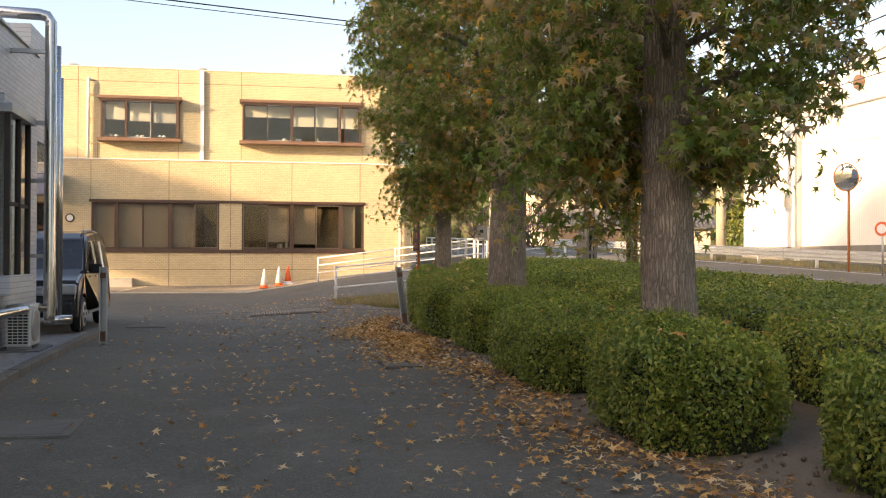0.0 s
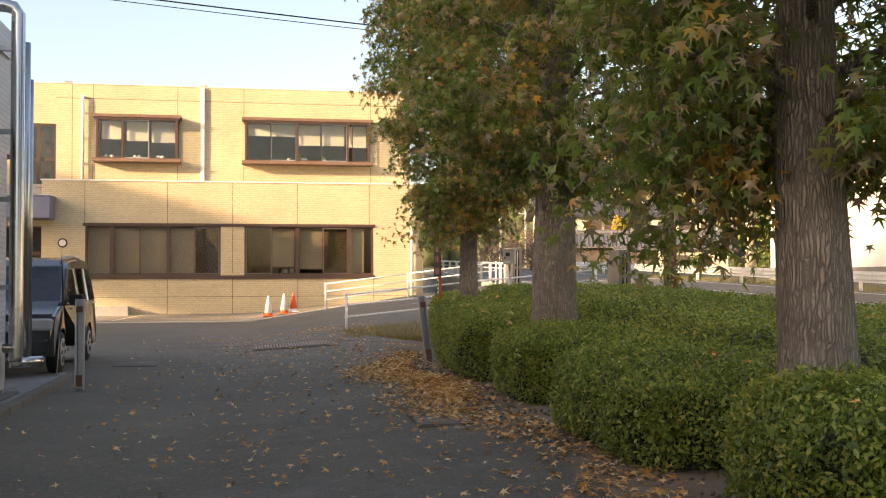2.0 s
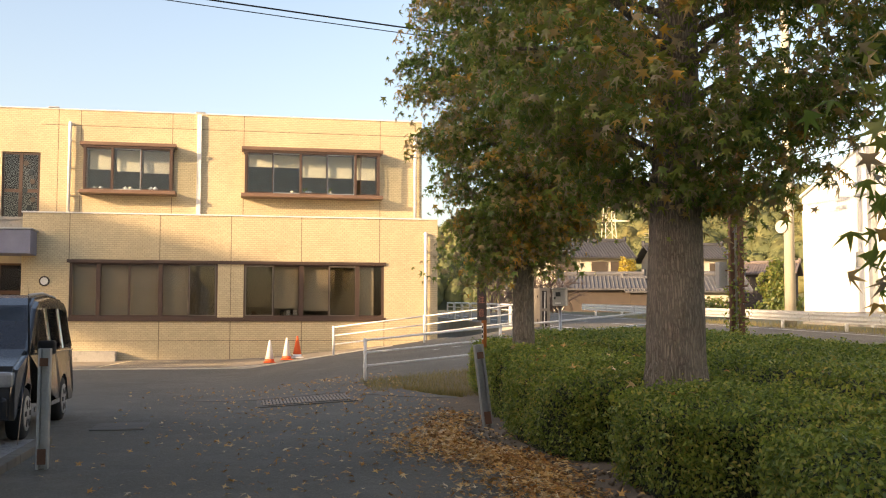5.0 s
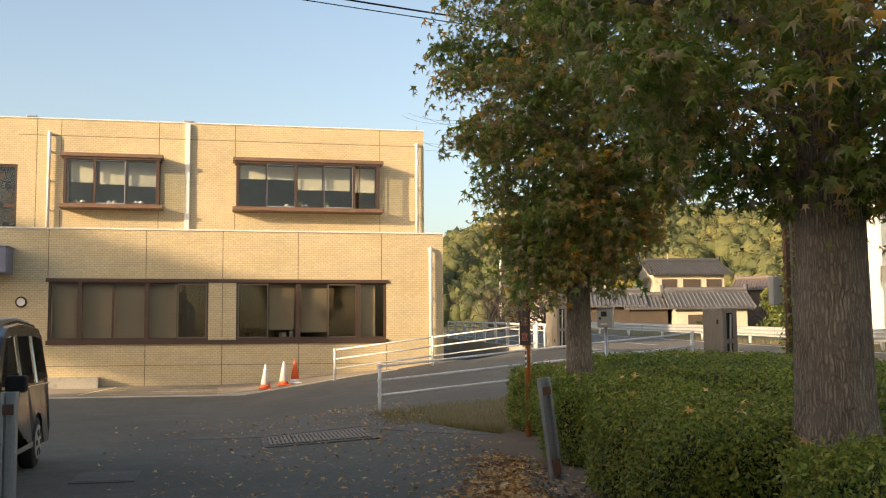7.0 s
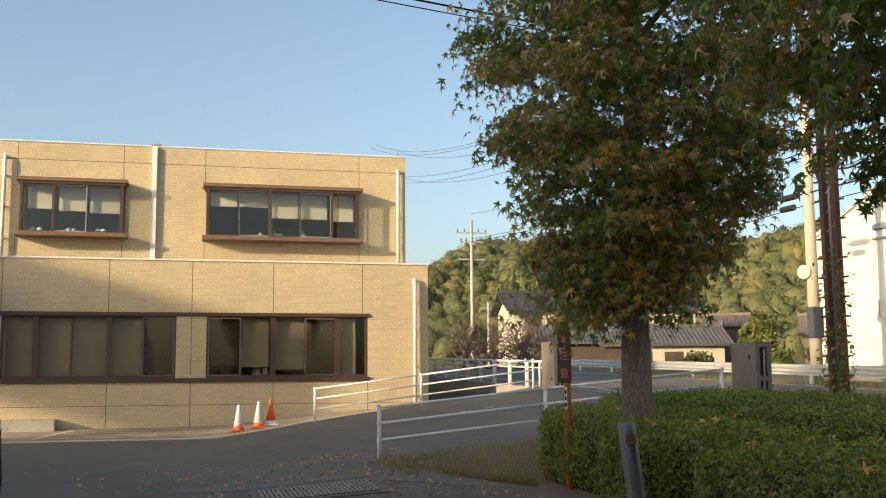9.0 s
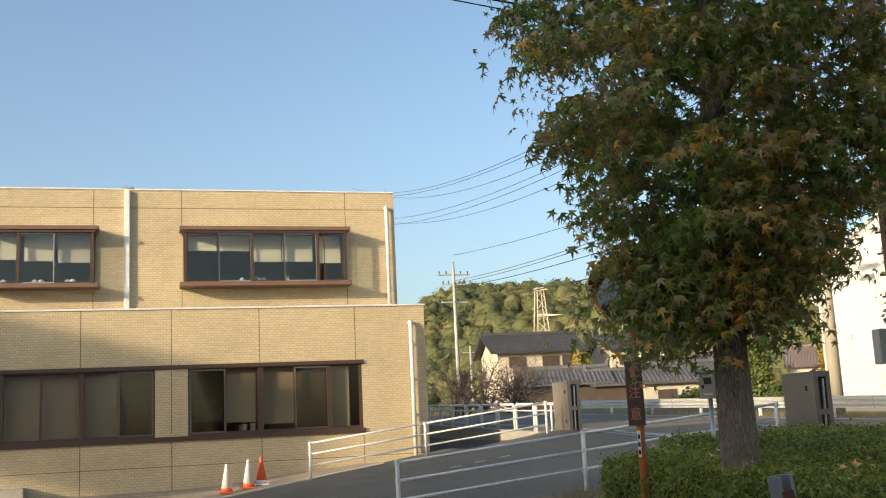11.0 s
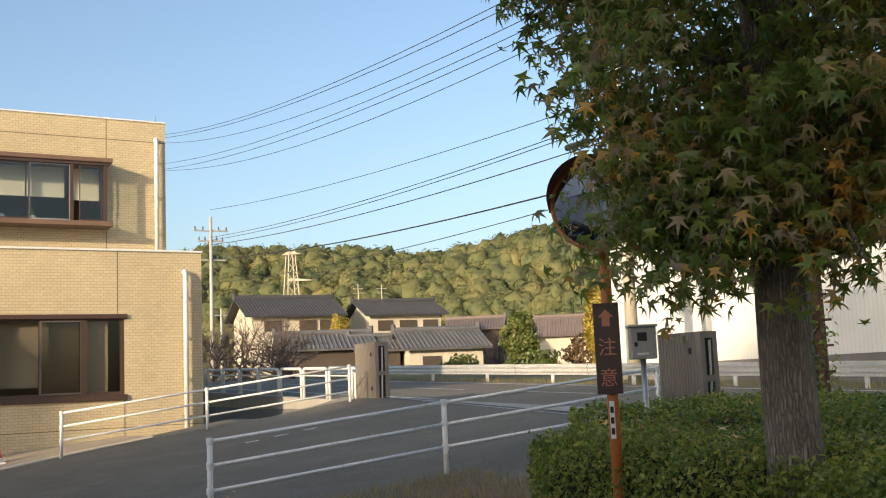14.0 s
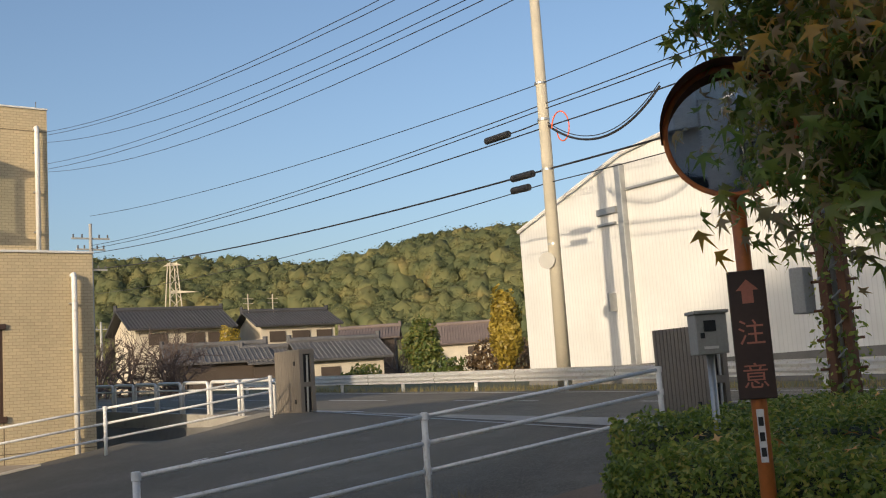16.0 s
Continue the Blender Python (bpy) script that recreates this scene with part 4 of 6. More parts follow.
# ---- van ----
def van(x, y):
    """Boxy people carrier, its nose towards -y; x is its centre line, y its nose."""
    z = gh(x, y + 2)
    v = thing("van", (x, y + 2.2, z), "dark blue-black people carrier parked beside the gravel", "car")
    L, W = 4.35, 1.70
    side = [(0.02, 0.30), (0.0, 0.55), (0.06, 0.78), (0.18, 0.92), (0.95, 1.10), (1.75, 1.66), (2.05, 1.76), (2.9, 1.82), (4.0, 1.78), (4.22, 1.66), (4.33, 1.05), (4.35, 0.45), (4.28, 0.28)]
    cut = []
    for cx in (3.45, 0.82):
        cut += [(cx + 0.36 * math.cos(a), 0.28 + 0.36 * math.sin(a)) for a in np.linspace(0, math.pi, 9)]
    bm = prism(side + cut, (x - W / 2, y, z), (0, 1, 0), (0, 0, 1), W)
    for vert in bm.verts:
        h = vert.co.z - z
        if h > 0.95:
            vert.co.x = x + (vert.co.x - x) * (1 - 0.16 * (h - 0.95) / 0.85)
    bmesh.ops.triangulate(bm, faces=[f for f in bm.faces if len(f.verts) > 6])
    es = [e for e in bm.edges if len(e.link_faces) == 2 and e.calc_face_angle(0) > 0.9 and max(w.co.z for w in e.verts) > z + 0.4]
    bmesh.ops.bevel(bm, geom=es, offset=0.05, segments=3, affect='EDGES')
    body = part("body", bm, M_VAN, v, "glossy dark paint", False)
    for s in (-1, 1):
        def lean(h):
            return x + s * (W / 2 * (1 - 0.16 * max(0, h - 0.95) / 0.85) + 0.006)
        for poly in ([(1.50, 1.08), (1.98, 1.60), (2.30, 1.62), (2.30, 1.06)], [(2.38, 1.06), (2.38, 1.62), (3.25, 1.64), (3.25, 1.06)], [(3.33, 1.06), (3.33, 1.64), (4.02, 1.60), (4.16, 1.08)]):
            g = bmesh.new()
            vs = [g.verts.new((lean(h), y + u, z + h)) for u, h in poly]
            g.faces.new(vs)
            bmesh.ops.solidify(g, geom=g.faces[:], thickness=0.01)
            part("side_window", g, M_CARGLASS, body)
        for u in (2.34, 3.29):
            part("window_pillar", tube([(lean(1.06), y + u, z + 1.06), (lean(1.63), y + u, z + 1.63)], 0.022, 6), M_CHROME, body)
        part("waist_trim", tube([(lean(1.03), y + 1.45, z + 1.03), (lean(1.03), y + 4.15, z + 1.03)], 0.014, 6), M_CHROME, body)
        part("door_handle", box(x + s * (W / 2), x + s * (W / 2 + 0.03), y + 2.05, y + 2.25, z + 0.95, z + 0.98, 0.008), M_CHROME, body)
        part("sill_trim", box(x + s * (W / 2 - 0.01), x + s * (W / 2 + 0.012), y + 1.25, y + 3.05, z + 0.30, z + 0.36, 0.006), M_CHROME, body)
        m = part("wing_mirror", box(x + s * (W / 2 - 0.02), x + s * (W / 2 + 0.2), y + 1.42, y + 1.56, z + 1.02, z + 1.20, 0.03), M_TYRE, body)
        part("headlight", box(x + s * 0.45, x + s * 0.83, y + 0.00, y + 0.25, z + 0.68, z + 0.86, 0.04), M_LAMP, body)
        part("fog_lamp", lathe([(0.06, 0), (0.06, 0.03)], (x + s * 0.6, y + 0.02, z + 0.42), 12, None, pose(0, 0, 0, 90)), M_LAMP, body)
        for cy in (0.82, 3.45):
            w = part("wheel", lathe([(0.22, -0.1), (0.30, -0.09), (0.32, -0.05), (0.32, 0.05), (0.30, 0.09), (0.22, 0.1)], (x + s * (W / 2 - 0.11), y + cy, z + 0.32), 28, None, pose(0, 0, 0, 0, 90)), M_TYRE, v, "", True)
            rim = part("rim", lathe([(0.21, -0.01), (0.215, 0.01), (0.19, 0.015), (0.05, 0.02)], (x + s * (W / 2 - 0.01), y + cy, z + 0.32), 20, None, pose(0, 0, 0, 0, 90 * s)), M_GALV, w)
            for k in range(6):
                a = k * math.pi / 3
                part("hub_slot", box(-0.03, 0.03, 0.08, 0.17, -0.003, 0.006), M_DARK, w).matrix_basis = pose(x + s * (W / 2 + 0.006), y + cy, z + 0.32, math.degrees(a)) @ pose(0, 0, 0, 0, 90 * s)
    g = bmesh.new()
    vs = [g.verts.new((x + a, y + u, z + h)) for a, u, h in ((-0.72, 1.02, 1.14), (0.72, 1.02, 1.14), (0.62, 1.70, 1.63), (-0.62, 1.70, 1.63))]
    g.faces.new(vs)
    bmesh.ops.solidify(g, geom=g.faces[:], thickness=0.012)
    part("windscreen", g, M_SCREEN, body)
    part("grille", box(x - 0.42, x + 0.42, y - 0.012, y + 0.05, z + 0.66, z + 0.82, 0.015), M_CHROME, body)
    part("bumper", box(x - 0.80, x + 0.80, y - 0.03, y + 0.2, z + 0.30, z + 0.58, 0.06), M_VAN, body)
    part("number_plate", box(x - 0.17, x + 0.17, y - 0.04, y - 0.028, z + 0.44, z + 0.60), M_CONEW, body)
    part("plate_bar", box(x - 0.12, x + 0.12, y - 0.043, y - 0.039, z + 0.48, z + 0.53), M_CANOPY, body)
    for s in (-0.6, 0.6):
        part("roof_rail", tube([(x + s, y + 2.0, z + 1.80), (x + s, y + 3.0, z + 1.85), (x + s, y + 3.95, z + 1.81)], 0.018, 8), M_GALV, body)


van(-6.15, -19.35)


# ---- posts with a chain slot ----
def slot_post(x, y, top, lean_x, lean_y, group="gate posts"):
    z = gh(x, y)
    p = thing("gate_post", (x, y, z), "weathered grey steel channel post, leaning slightly", "post", group)
    h = top - z + 0.15
    bm = bmesh.new()
    for a, b, c, d in ((-0.055, 0.055, 0.03, 0.055), (-0.055, -0.03, -0.055, 0.03), (0.03, 0.055, -0.055, 0.03)):
        box(a, b, c, d, -0.15, h - 0.15, 0, bm)
    body = part("channel", bm, M_GALV, p)
    cap = part("bolt_plate", box(-0.04, 0.04, -0.062, -0.056, h - 0.32, h - 0.24), M_RUST, p)
    low = part("bolt_plate", box(-0.04, 0.04, -0.062, -0.056, 0.05, 0.2), M_RUST, p)
    for o in (body, cap, low):
        o.matrix_parent_inverse = Matrix.Identity(4)
    p.matrix_basis = pose(x, y, z, lean_y, lean_x, 0)
    return p


slot_post(-4.62, -21.3, 0.72, 0, 0)
slot_post(0.22, -19.70, 0.72, -7, 0)


# ---- drain and patches ----
def sheet(pts, lift, thick=0.03, cuts=6):
    """A thin slab that follows the ground; pts: its four corners in turn."""
    bm = bmesh.new()
    p = [Vector(q) for q in pts]
    grid = []
    for j in range(cuts + 1):
        l, r = p[0].lerp(p[3], j / cuts), p[1].lerp(p[2], j / cuts)
        grid.append([l.lerp(r, i / cuts) for i in range(cuts + 1)])
    top = [[bm.verts.new((q.x, q.y, gh(q.x, q.y) + lift)) for q in row] for row in grid]
    for j in range(cuts):
        for i in range(cuts):
            bm.faces.new((top[j][i], top[j][i + 1], top[j + 1][i + 1], top[j + 1][i]))
    r = bmesh.ops.extrude_face_region(bm, geom=bm.faces[:])
    bmesh.ops.translate(bm, verts=[e for e in r["geom"] if isinstance(e, bmesh.types.BMVert)], vec=(0, 0, -thick))
    return bm


dr = thing("drain_grate", (-1.6, -13.4, -0.43), "rusty steel drain grating set in the drive", "drain", kind="structure")
part("drain_frame", sheet([(-2.48, -14.30), (-0.78, -14.30), (-0.78, -12.75), (-2.48, -12.75)], 0.014), M_PATCH, dr)
# near-black sheet under the bars, in place of the drain's inner shade
part("grate_shade_sheet", sheet([(-2.38, -14.14), (-0.88, -14.14), (-0.88, -12.91), (-2.38, -12.91)], 0.019), M_DARK, dr)
for i in range(25):
    x = -2.37 + i * 0.0605
    part("grate_bar", sheet([(x, -14.13), (x + 0.034, -14.13), (x + 0.034, -12.92), (x, -12.92)], 0.028, 0.012, 2), M_GRATE, dr)
for y in (-14.05, -13.53, -13.02):
    part("cross_bar", sheet([(-2.38, y), (-0.88, y), (-0.88, y + 0.03), (-2.38, y + 0.03)], 0.031, 0.012, 4), M_GRATE, dr)
tagged(part("concrete_patch", sheet([(-0.70, -13.0), (0.75, -15.3), (1.05, -13.9), (-0.45, -11.9)], 0.006, 0.03, 10), M_PATCH), "pale worn concrete patch beside the drain", "pavement", kind="structure")
tagged(part("concrete_patch", sheet([(-3.6, -12.6), (-0.72, -12.5), (-0.60, -12.0), (-3.5, -12.15)], 0.006, 0.03, 10), M_PATCH), "narrow concrete strip across the drive", "pavement", kind="structure")
for i, (x0, x1, y0, y1) in enumerate([(-4.7, -4.0, -17.6, -16.6), (-0.95, -0.4, -26.1, -25.3), (-4.5, -3.8, -29.4, -28.6)]):
    c = thing("utility_cover", ((x0 + x1) / 2, (y0 + y1) / 2, gh(x0, y0)), "worn concrete utility cover flush in the asphalt", "cover", "utility covers", "structure")
    z = gh((x0 + x1) / 2, (y0 + y1) / 2)
    part("frame", box(x0, x1, y0, y1, z - 0.1, z + 0.014, 0.004), M_PATCH, c)
    part("lid", box(x0 + 0.07, x1 - 0.07, y0 + 0.07, y1 - 0.07, z, z + 0.018, 0.003), M_PATCH, c)


# ---- road mirrors ----
def road_mirror(x, y, zc, r, az, tilt, pole_top, label, hood=True):
    """Convex mirror on a pole; az: the way it faces, degrees from +x."""
    z0 = gh(x, y)
    m = thing("traffic_mirror", (x, y, z0), label, "mirror", "traffic mirrors")
    part("pole", tube([(x, y, z0 - 0.2), (x, y, pole_top)], 0.04, 14), M_ORANGE, m, "", True)
    d = Vector((math.cos(radians(az)), math.sin(radians(az)), -math.tan(radians(tilt)))).normalized()
    c = Vector((x, y, zc)) + d * 0.14
    turn = d.to_track_quat('Z', 'Y').to_matrix().to_4x4()
    R = 2.2 * r / 0.33
    prof = [(r, 0.0)] + [(r * k, math.sqrt(R * R - (r * k) ** 2) - math.sqrt(R * R - r * r)) for k in (0.97, 0.9, 0.8, 0.7, 0.6, 0.5, 0.4, 0.3, 0.2, 0.1, 0.02)]
    part("mirror_face", lathe(prof, c, 40, None, turn), M_MIRROR, m, "", True)
    part("backing", lathe([(r * 0.3, -0.10), (r * 0.9, -0.05), (r * 1.06, -0.01), (r * 1.06, 0.012), (r * 1.0, 0.014), (r * 0.99, -0.002)], c, 36, None, turn), M_ORANGE, m, "", True)
    if hood:
        bm = bmesh.new()
        inv = turn.inverted() @ Vector((0, 0, 1, 0))
        up = math.atan2(inv.y, inv.x)
        ring = []
        for i in range(25):
            a = up + radians(-95 + 190 * i / 24)
            depth = 0.20 * math.cos(radians(-95 + 190 * i / 24)) ** 0.5 if abs(-95 + 190 * i / 24) < 89 else 0.01
            ring.append([bm.verts.new(Matrix.Translation(c) @ turn @ Vector((rr * math.cos(a), rr * math.sin(a), zz))) for rr, zz in ((r * 1.06, -0.01), (r * 1.09, max(0.02, depth)))])
        for u, v in zip(ring, ring[1:]):
            bm.faces.new((u[0], v[0], v[1], u[1]))
        bmesh.ops.solidify(bm, geom=bm.faces[:], thickness=0.008)
        part("hood", bm, M_RUST, m, "dark faded orange hood")
    for z in (zc - 0.1, zc + 0.1):
        part("bracket", tube([(x, y, z), tuple(c - d * 0.1 + Vector((0, 0, z - zc)))], 0.018, 8), M_GALV, m)
    return m


mir = road_mirror(1.08, -15.80, 2.38, 0.315, 218, 6, 2.62, "round convex traffic mirror on an orange pole with dark hood")
# caution board on the pole
bd = thing("caution_sign", (1.08, -15.8, 1.03), "dark brown caution board with faded red arrow and lettering", "sign")
FACE = radians(218)
fx, fy = math.cos(FACE), math.sin(FACE)


def on_board(ob, u, v, out):
    """Stand a flat thing up on the board: u to the right, v up, out towards the viewer."""
    ob.matrix_world = Matrix.Translation((1.08 + fx * (0.06 + out) - fy * u, -15.8 + fy * (0.06 + out) + fx * u, 1.345 + v)) @ pose(0, 0, 0, 90, 0, math.degrees(FACE) + 90)


def board_part(name, bm, mat, parent, u, v, out):
    me = finish(bm, name)
    me.materials.append(mat)
    ob = new(name, me)
    on_board(ob, u, v, out)
    m = ob.matrix_world.copy()
    ob.parent = parent
    ob.matrix_parent_inverse = parent.matrix_basis.inverted()
    ob.matrix_basis = m
    return ob


board_part("board", box(-0.092, 0.092, -0.32, 0.32, -0.012, 0.006, 0.006), M_SIGN, bd, 0, 0, 0)
arrow = [(-0.055, 0.03), (-0.028, 0.03), (-0.028, -0.035), (0.028, -0.035), (0.028, 0.03), (0.055, 0.03), (0, 0.085)]
board_part("arrow", prism(arrow, (0, 0, 0), (1, 0, 0), (0, 1, 0), 0.003), M_SIGNTXT, bd, 0, 0.19, 0.008)
for ch, v in (("注", 0.0), ("意", -0.215)):
    cu = bpy.data.curves.new("lettering", 'FONT')
    cu.body, cu.size, cu.align_x, cu.align_y, cu.extrude = ch, 0.135, 'CENTER', 'CENTER', 0.0015
    cu.materials.append(M_SIGNTXT)
    ob = new("lettering", cu)
    on_board(ob, 0, v, 0.009)
    mw = ob.matrix_world.copy()
    ob.parent = bd
    ob.matrix_parent_inverse = bd.matrix_basis.inverted()
    ob.matrix_basis = mw
board_part("pole_label", box(-0.018, 0.018, -0.13, 0.13, 0, 0.002), M_CONEW, bd, -0.0, -0.50, -0.018)
for i in range(3):
    board_part("label_bar", box(-0.012, 0.012, -0.022, 0.022, 0, 0.002), M_DARK, bd, 0, -0.43 - 0.075 * i, -0.015)

m2 = road_mirror(15.2, -9.3, 3.35, 0.40, 205, 5, 3.45, "round traffic mirror on a thin pole across the road", False)
sg = thing("stop_sign", (14.6, -11.9, 0.5), "small red and white round road sign on a post", "sign")
part("post", tube([(14.6, -11.9, gh(14.6, -11.9) - 0.1), (14.6, -11.9, 1.9)], 0.03, 10), M_GALV, sg, "", True)
part("plate", lathe([(0.20, 0), (0.20, 0.012)], (14.57, -11.92, 1.72), 24, None, pose(0, 0, 0, 0, -90, 35)), M_CONE, sg)
part("plate_bar", lathe([(0.13, 0), (0.13, 0.006)], (14.545, -11.935, 1.72), 24, None, pose(0, 0, 0, 0, -90, 35)), M_CONEW, sg)

# meter box on a post among the hedge
ib = thing("intercom_box", (2.91, -14.0, 0), "grey steel intercom box with a small window on a post", "box")
part("post", tube([(2.91, -14.0, gh(2.9, -14) - 0.1), (2.91, -14.0, 1.30)], 0.028, 10), M_GALV, ib, "", True)
s = part("casing", box(-0.12, 0.12, -0.09, 0.09, 0, 0.30, 0.008), M_GREYPAINT, ib)
lid = part("rain_lid", box(-0.135, 0.135, -0.11, 0.10, 0.30, 0.325, 0.005), M_GREYPAINT, ib)
win = part("viewing_window", box(-0.06, 0.03, -0.097, -0.091, 0.17, 0.25), M_DARK, ib)
lk = part("lock", box(-0.09, -0.06, -0.10, -0.091, 0.12, 0.16), M_DARK, ib)
tg = part("name_strip", box(-0.07, 0.04, -0.096, -0.091, 0.04, 0.06), M_CONEW, ib)
for o in (s, lid, win, lk, tg):
    o.matrix_parent_inverse = ib.matrix_basis.inverted()
    o.matrix_basis = pose(2.91, -14.0, 1.29, 0, 0, -30)


# ---- poles and wires ----
lp = thing("steel_lattice_pole", (7.22, -12.28, 0.4), "rusty twin-leg steel pole with rungs and climbing ivy", "pole")
for side in (-1, 1):
    lx, ly = 7.22 - 0.06 * side, -12.28 + 0.08 * side
    part("leg", box(lx - 0.05, lx + 0.05, ly - 0.055, ly + 0.055, 0.2, 8.9, 0.01), M_RUST, lp)
part("conduit", tube([(7.22, -12.28, 0.2), (7.22, -12.28, 8.6)], 0.03, 12), M_GALV, lp, "", True)
for i in range(24):
    z = 0.75 + i * 0.33
    part("rung", tube([(7.36, -12.49, z), (7.08, -12.07, z)], 0.018, 6), M_RUST, lp)
    part("lace_bar", tube([(7.10, -12.15, z + 0.02), (7.30, -12.42, z + 0.30)], 0.014, 5), M_GALV, lp)
part("switch_box", box(6.93, 7.13, -12.08, -11.90, 1.72, 2.25, 0.015), M_GREYPAINT, lp)

up = thing("utility_pole", (17.0, 3.03, 0.8), "tall pale concrete utility pole carrying cables", "pole")
part("shaft", tube([(17.0, 3.03, 0.3), (17.03, 3.0, 13.5)], 0.21, 18, None, 0.14), M_CPOLE, up, "", True)
for z in (9.8, 8.7, 7.2, 5.0):
    part("pole_band", tube([(17.01, 3.02, z), (17.01, 3.02, z + 0.06)], 0.185, 18), M_GALV, up)
part("disc_sign", lathe([(0.24, 0), (0.24, 0.02)], (16.72, 3.05, 4.55), 20, None, pose(0, 0, 0, 0, -90, 30)), M_GREYPAINT, up)


def arm_pole(x, y, top, arms, name="utility_pole"):
    p = thing(name, (x, y, 1.0), "distant concrete utility pole with insulator arms", "pole", "far poles")
    part("shaft", tube([(x, y, 0.5), (x, y, top)], 0.17, 10, None, 0.1), M_GREYPAINT, p, "", True)
    for z, w in arms:
        part("cross_arm", box(x - w, x + w, y - 0.05, y + 0.05, z, z + 0.1), M_GREYPAINT, p)
        for k in (-0.9, -0.45, 0.45, 0.9):
            part("insulator", tube([(x + k * w, y, z + 0.1), (x + k * w, y, z + 0.32)], 0.05, 6), M_ROOFGREY, p)
    return p


arm_pole(17.3, 46.4, 12.9, [(11.9, 1.2), (11.2, 0.9), (9.9, 1.0)])
arm_pole(27.0, 75.0, 9.0, [(8.3, 0.8)])


def wire(p, q, sag, r=0.018, lump=False, label="thin black overhead cable"):
    p, q = Vector(p), Vector(q)
    pts = [p.lerp(q, k) - Vector((0, 0, sag * 4 * k * (1 - k))) for k in (i / 20 for i in range(21))]
    w = part("overhead_wire", tube(pts, r, 6), M_WIRE)
    return tagged(w, label, "cable", "overhead cables")


# along the near side of the road, from the steel pole
for zn, zf, xn, xf, sag in ((8.89, 19.17, 8.43, 10.72, 1.88), (8.81, 18.87, 8.66, 10.35, 1.85), (8.45, 18.94, 8.63, 11.94, 1.92), (8.67, 16.89, 9.44, 11.43, 1.54), (8.1, 16.58, 8.73, 10.29, 1.67), (8.51, 17.1, 9.59, 11.36, 2.18)):
    wire((xn, -12.3, zn), (xf, 50.0, zf), sag, 0.010)
for zf, zn, r in ((13.4, 9.84, 0.014), (11.5, 9.2, 0.016), (11.3, 9.05, 0.016), (11.0, 8.5, 0.02), (10.0, 7.25, 0.03), (8.4, 6.85, 0.016)):
    wire((17.3, 46.4, zf), (17.03, 3.0, zn), 0.45, r)
    wire((17.03, 3.0, zn), (14.0, -34.0, zn + 0.4), 0.6, r)
for y, z, l in ((4.69, 8.71, 1.0), (3.72, 7.27, 0.85), (3.95, 6.90, 0.65)):
    j = part("cable_joint", tube([(17.05, y, z), (17.05, y + 0.1, z), (17.05, y + l, z + 0.02), (17.05, y + l + 0.1, z + 0.02)], 0.11, 10), M_WIRE)
    tagged(j, "dark cable joint sleeve hanging on the wires", "cable joint", "cable joints")
loop = [(16.9 + 0.01 * i, 2.26 + 0.31 * math.cos(a), 8.36 + 0.43 * math.sin(a)) for i, a in enumerate(np.linspace(0, 2 * math.pi, 20))]
tagged(part("cable_loop", tube(loop, 0.02, 6), M_CONE), "red cable loop hanging at the pole", "cable")
# slack bundle slung from the pole
for dz, r in ((0.0, 0.035), (0.10, 0.014)):
    sl = [(17.03, 2.9 - 4.4 * k, 8.55 + dz - 0.05 * k - 4 * 0.86 * k * (1 - k)) for k in (i / 24 for i in range(25))]
    tagged(part("overhead_wire", tube(sl, r, 6), M_WIRE), "slack black cable bundle slung from the pole", "cable", "overhead cables")
wire((17.03, 3.0, 8.72), (17.03, 5.0, 8.72), 0.04, 0.02)
wire((-15.6, -18.2, 6.55), (7.1, -12.4, 6.2), 0.12, 0.014)
wire((-15.6, -18.2, 6.50), (7.1, -12.4, 6.12), 0.16, 0.008)

# pylon
py = thing("steel_pylon", (61.3, 144.4, 1), "distant pale steel lattice pylon on the hill foot", "pylon")
for sx in (-1, 1):
    for sy in (-1, 1):
        part("leg", tube([(61.3 + sx * 2.0, 144.4 + sy * 2.0, 1), (61.3 + sx * 0.55, 144.4 + sy * 0.55, 24.4)], 0.11, 6), M_CPOLE, py)
for i in range(9):
    z0, z1 = 6 + i * 2.05, 8.05 + i * 2.05
    w0, w1 = 2.0 - 1.45 * (z0 - 1) / 23.4, 2.0 - 1.45 * (z1 - 1) / 23.4
    for s in (-1, 1):
        part("brace", tube([(61.3 - w0 * s, 144.4 - w0, z0), (61.3 + w1 * s, 144.4 - w1, z1)], 0.06, 5), M_CPOLE, py)
for z, v, w in ((24.2, 1.5, 1.7), (19.6, 0.6, 4.2)):
    part("cross_arm", prism([(-v, 0), (w, 0), (0.5, 0.5), (-0.5, 0.5)], (61.3, 144.2, z - 0.4), (0.81, -0.59, 0), (0, 0, 1), 0.3), M_CPOLE, py)


# ---- factory ----
fa = thing("factory_hall", (25, -3, 1), "large white sheet-metal factory hall with a gabled end", "building")
prof = [(9.5, -0.3), (9.5, 6.5), (4.1, 8.25), (-2.0, 9.0), (-9, 9.25), (-30, 9.25), (-30, -0.3)]
part("wall", prism([(-u, v) for u, v in prof], (21.3, 0, 0), (0, -1, 0), (0, 0, 1), -14), M_SIDING, fa)
for (u0, v0), (u1, v1) in zip(prof[1:5], prof[2:6]):
    part("verge", tube([(21.22, u0, v0 + 0.04), (21.22, u1, v1 + 0.04)], 0.07, 6), M_WHITE, fa)
part("down_pipe", box(21.05, 21.29, 4.05, 4.3, 0.6, 7.95, 0.02), M_GALV, fa, "grey square down-pipe")
part("gutter", box(21.2, 21.29, -12, 4.0, 7.05, 7.12), M_GALV, fa)
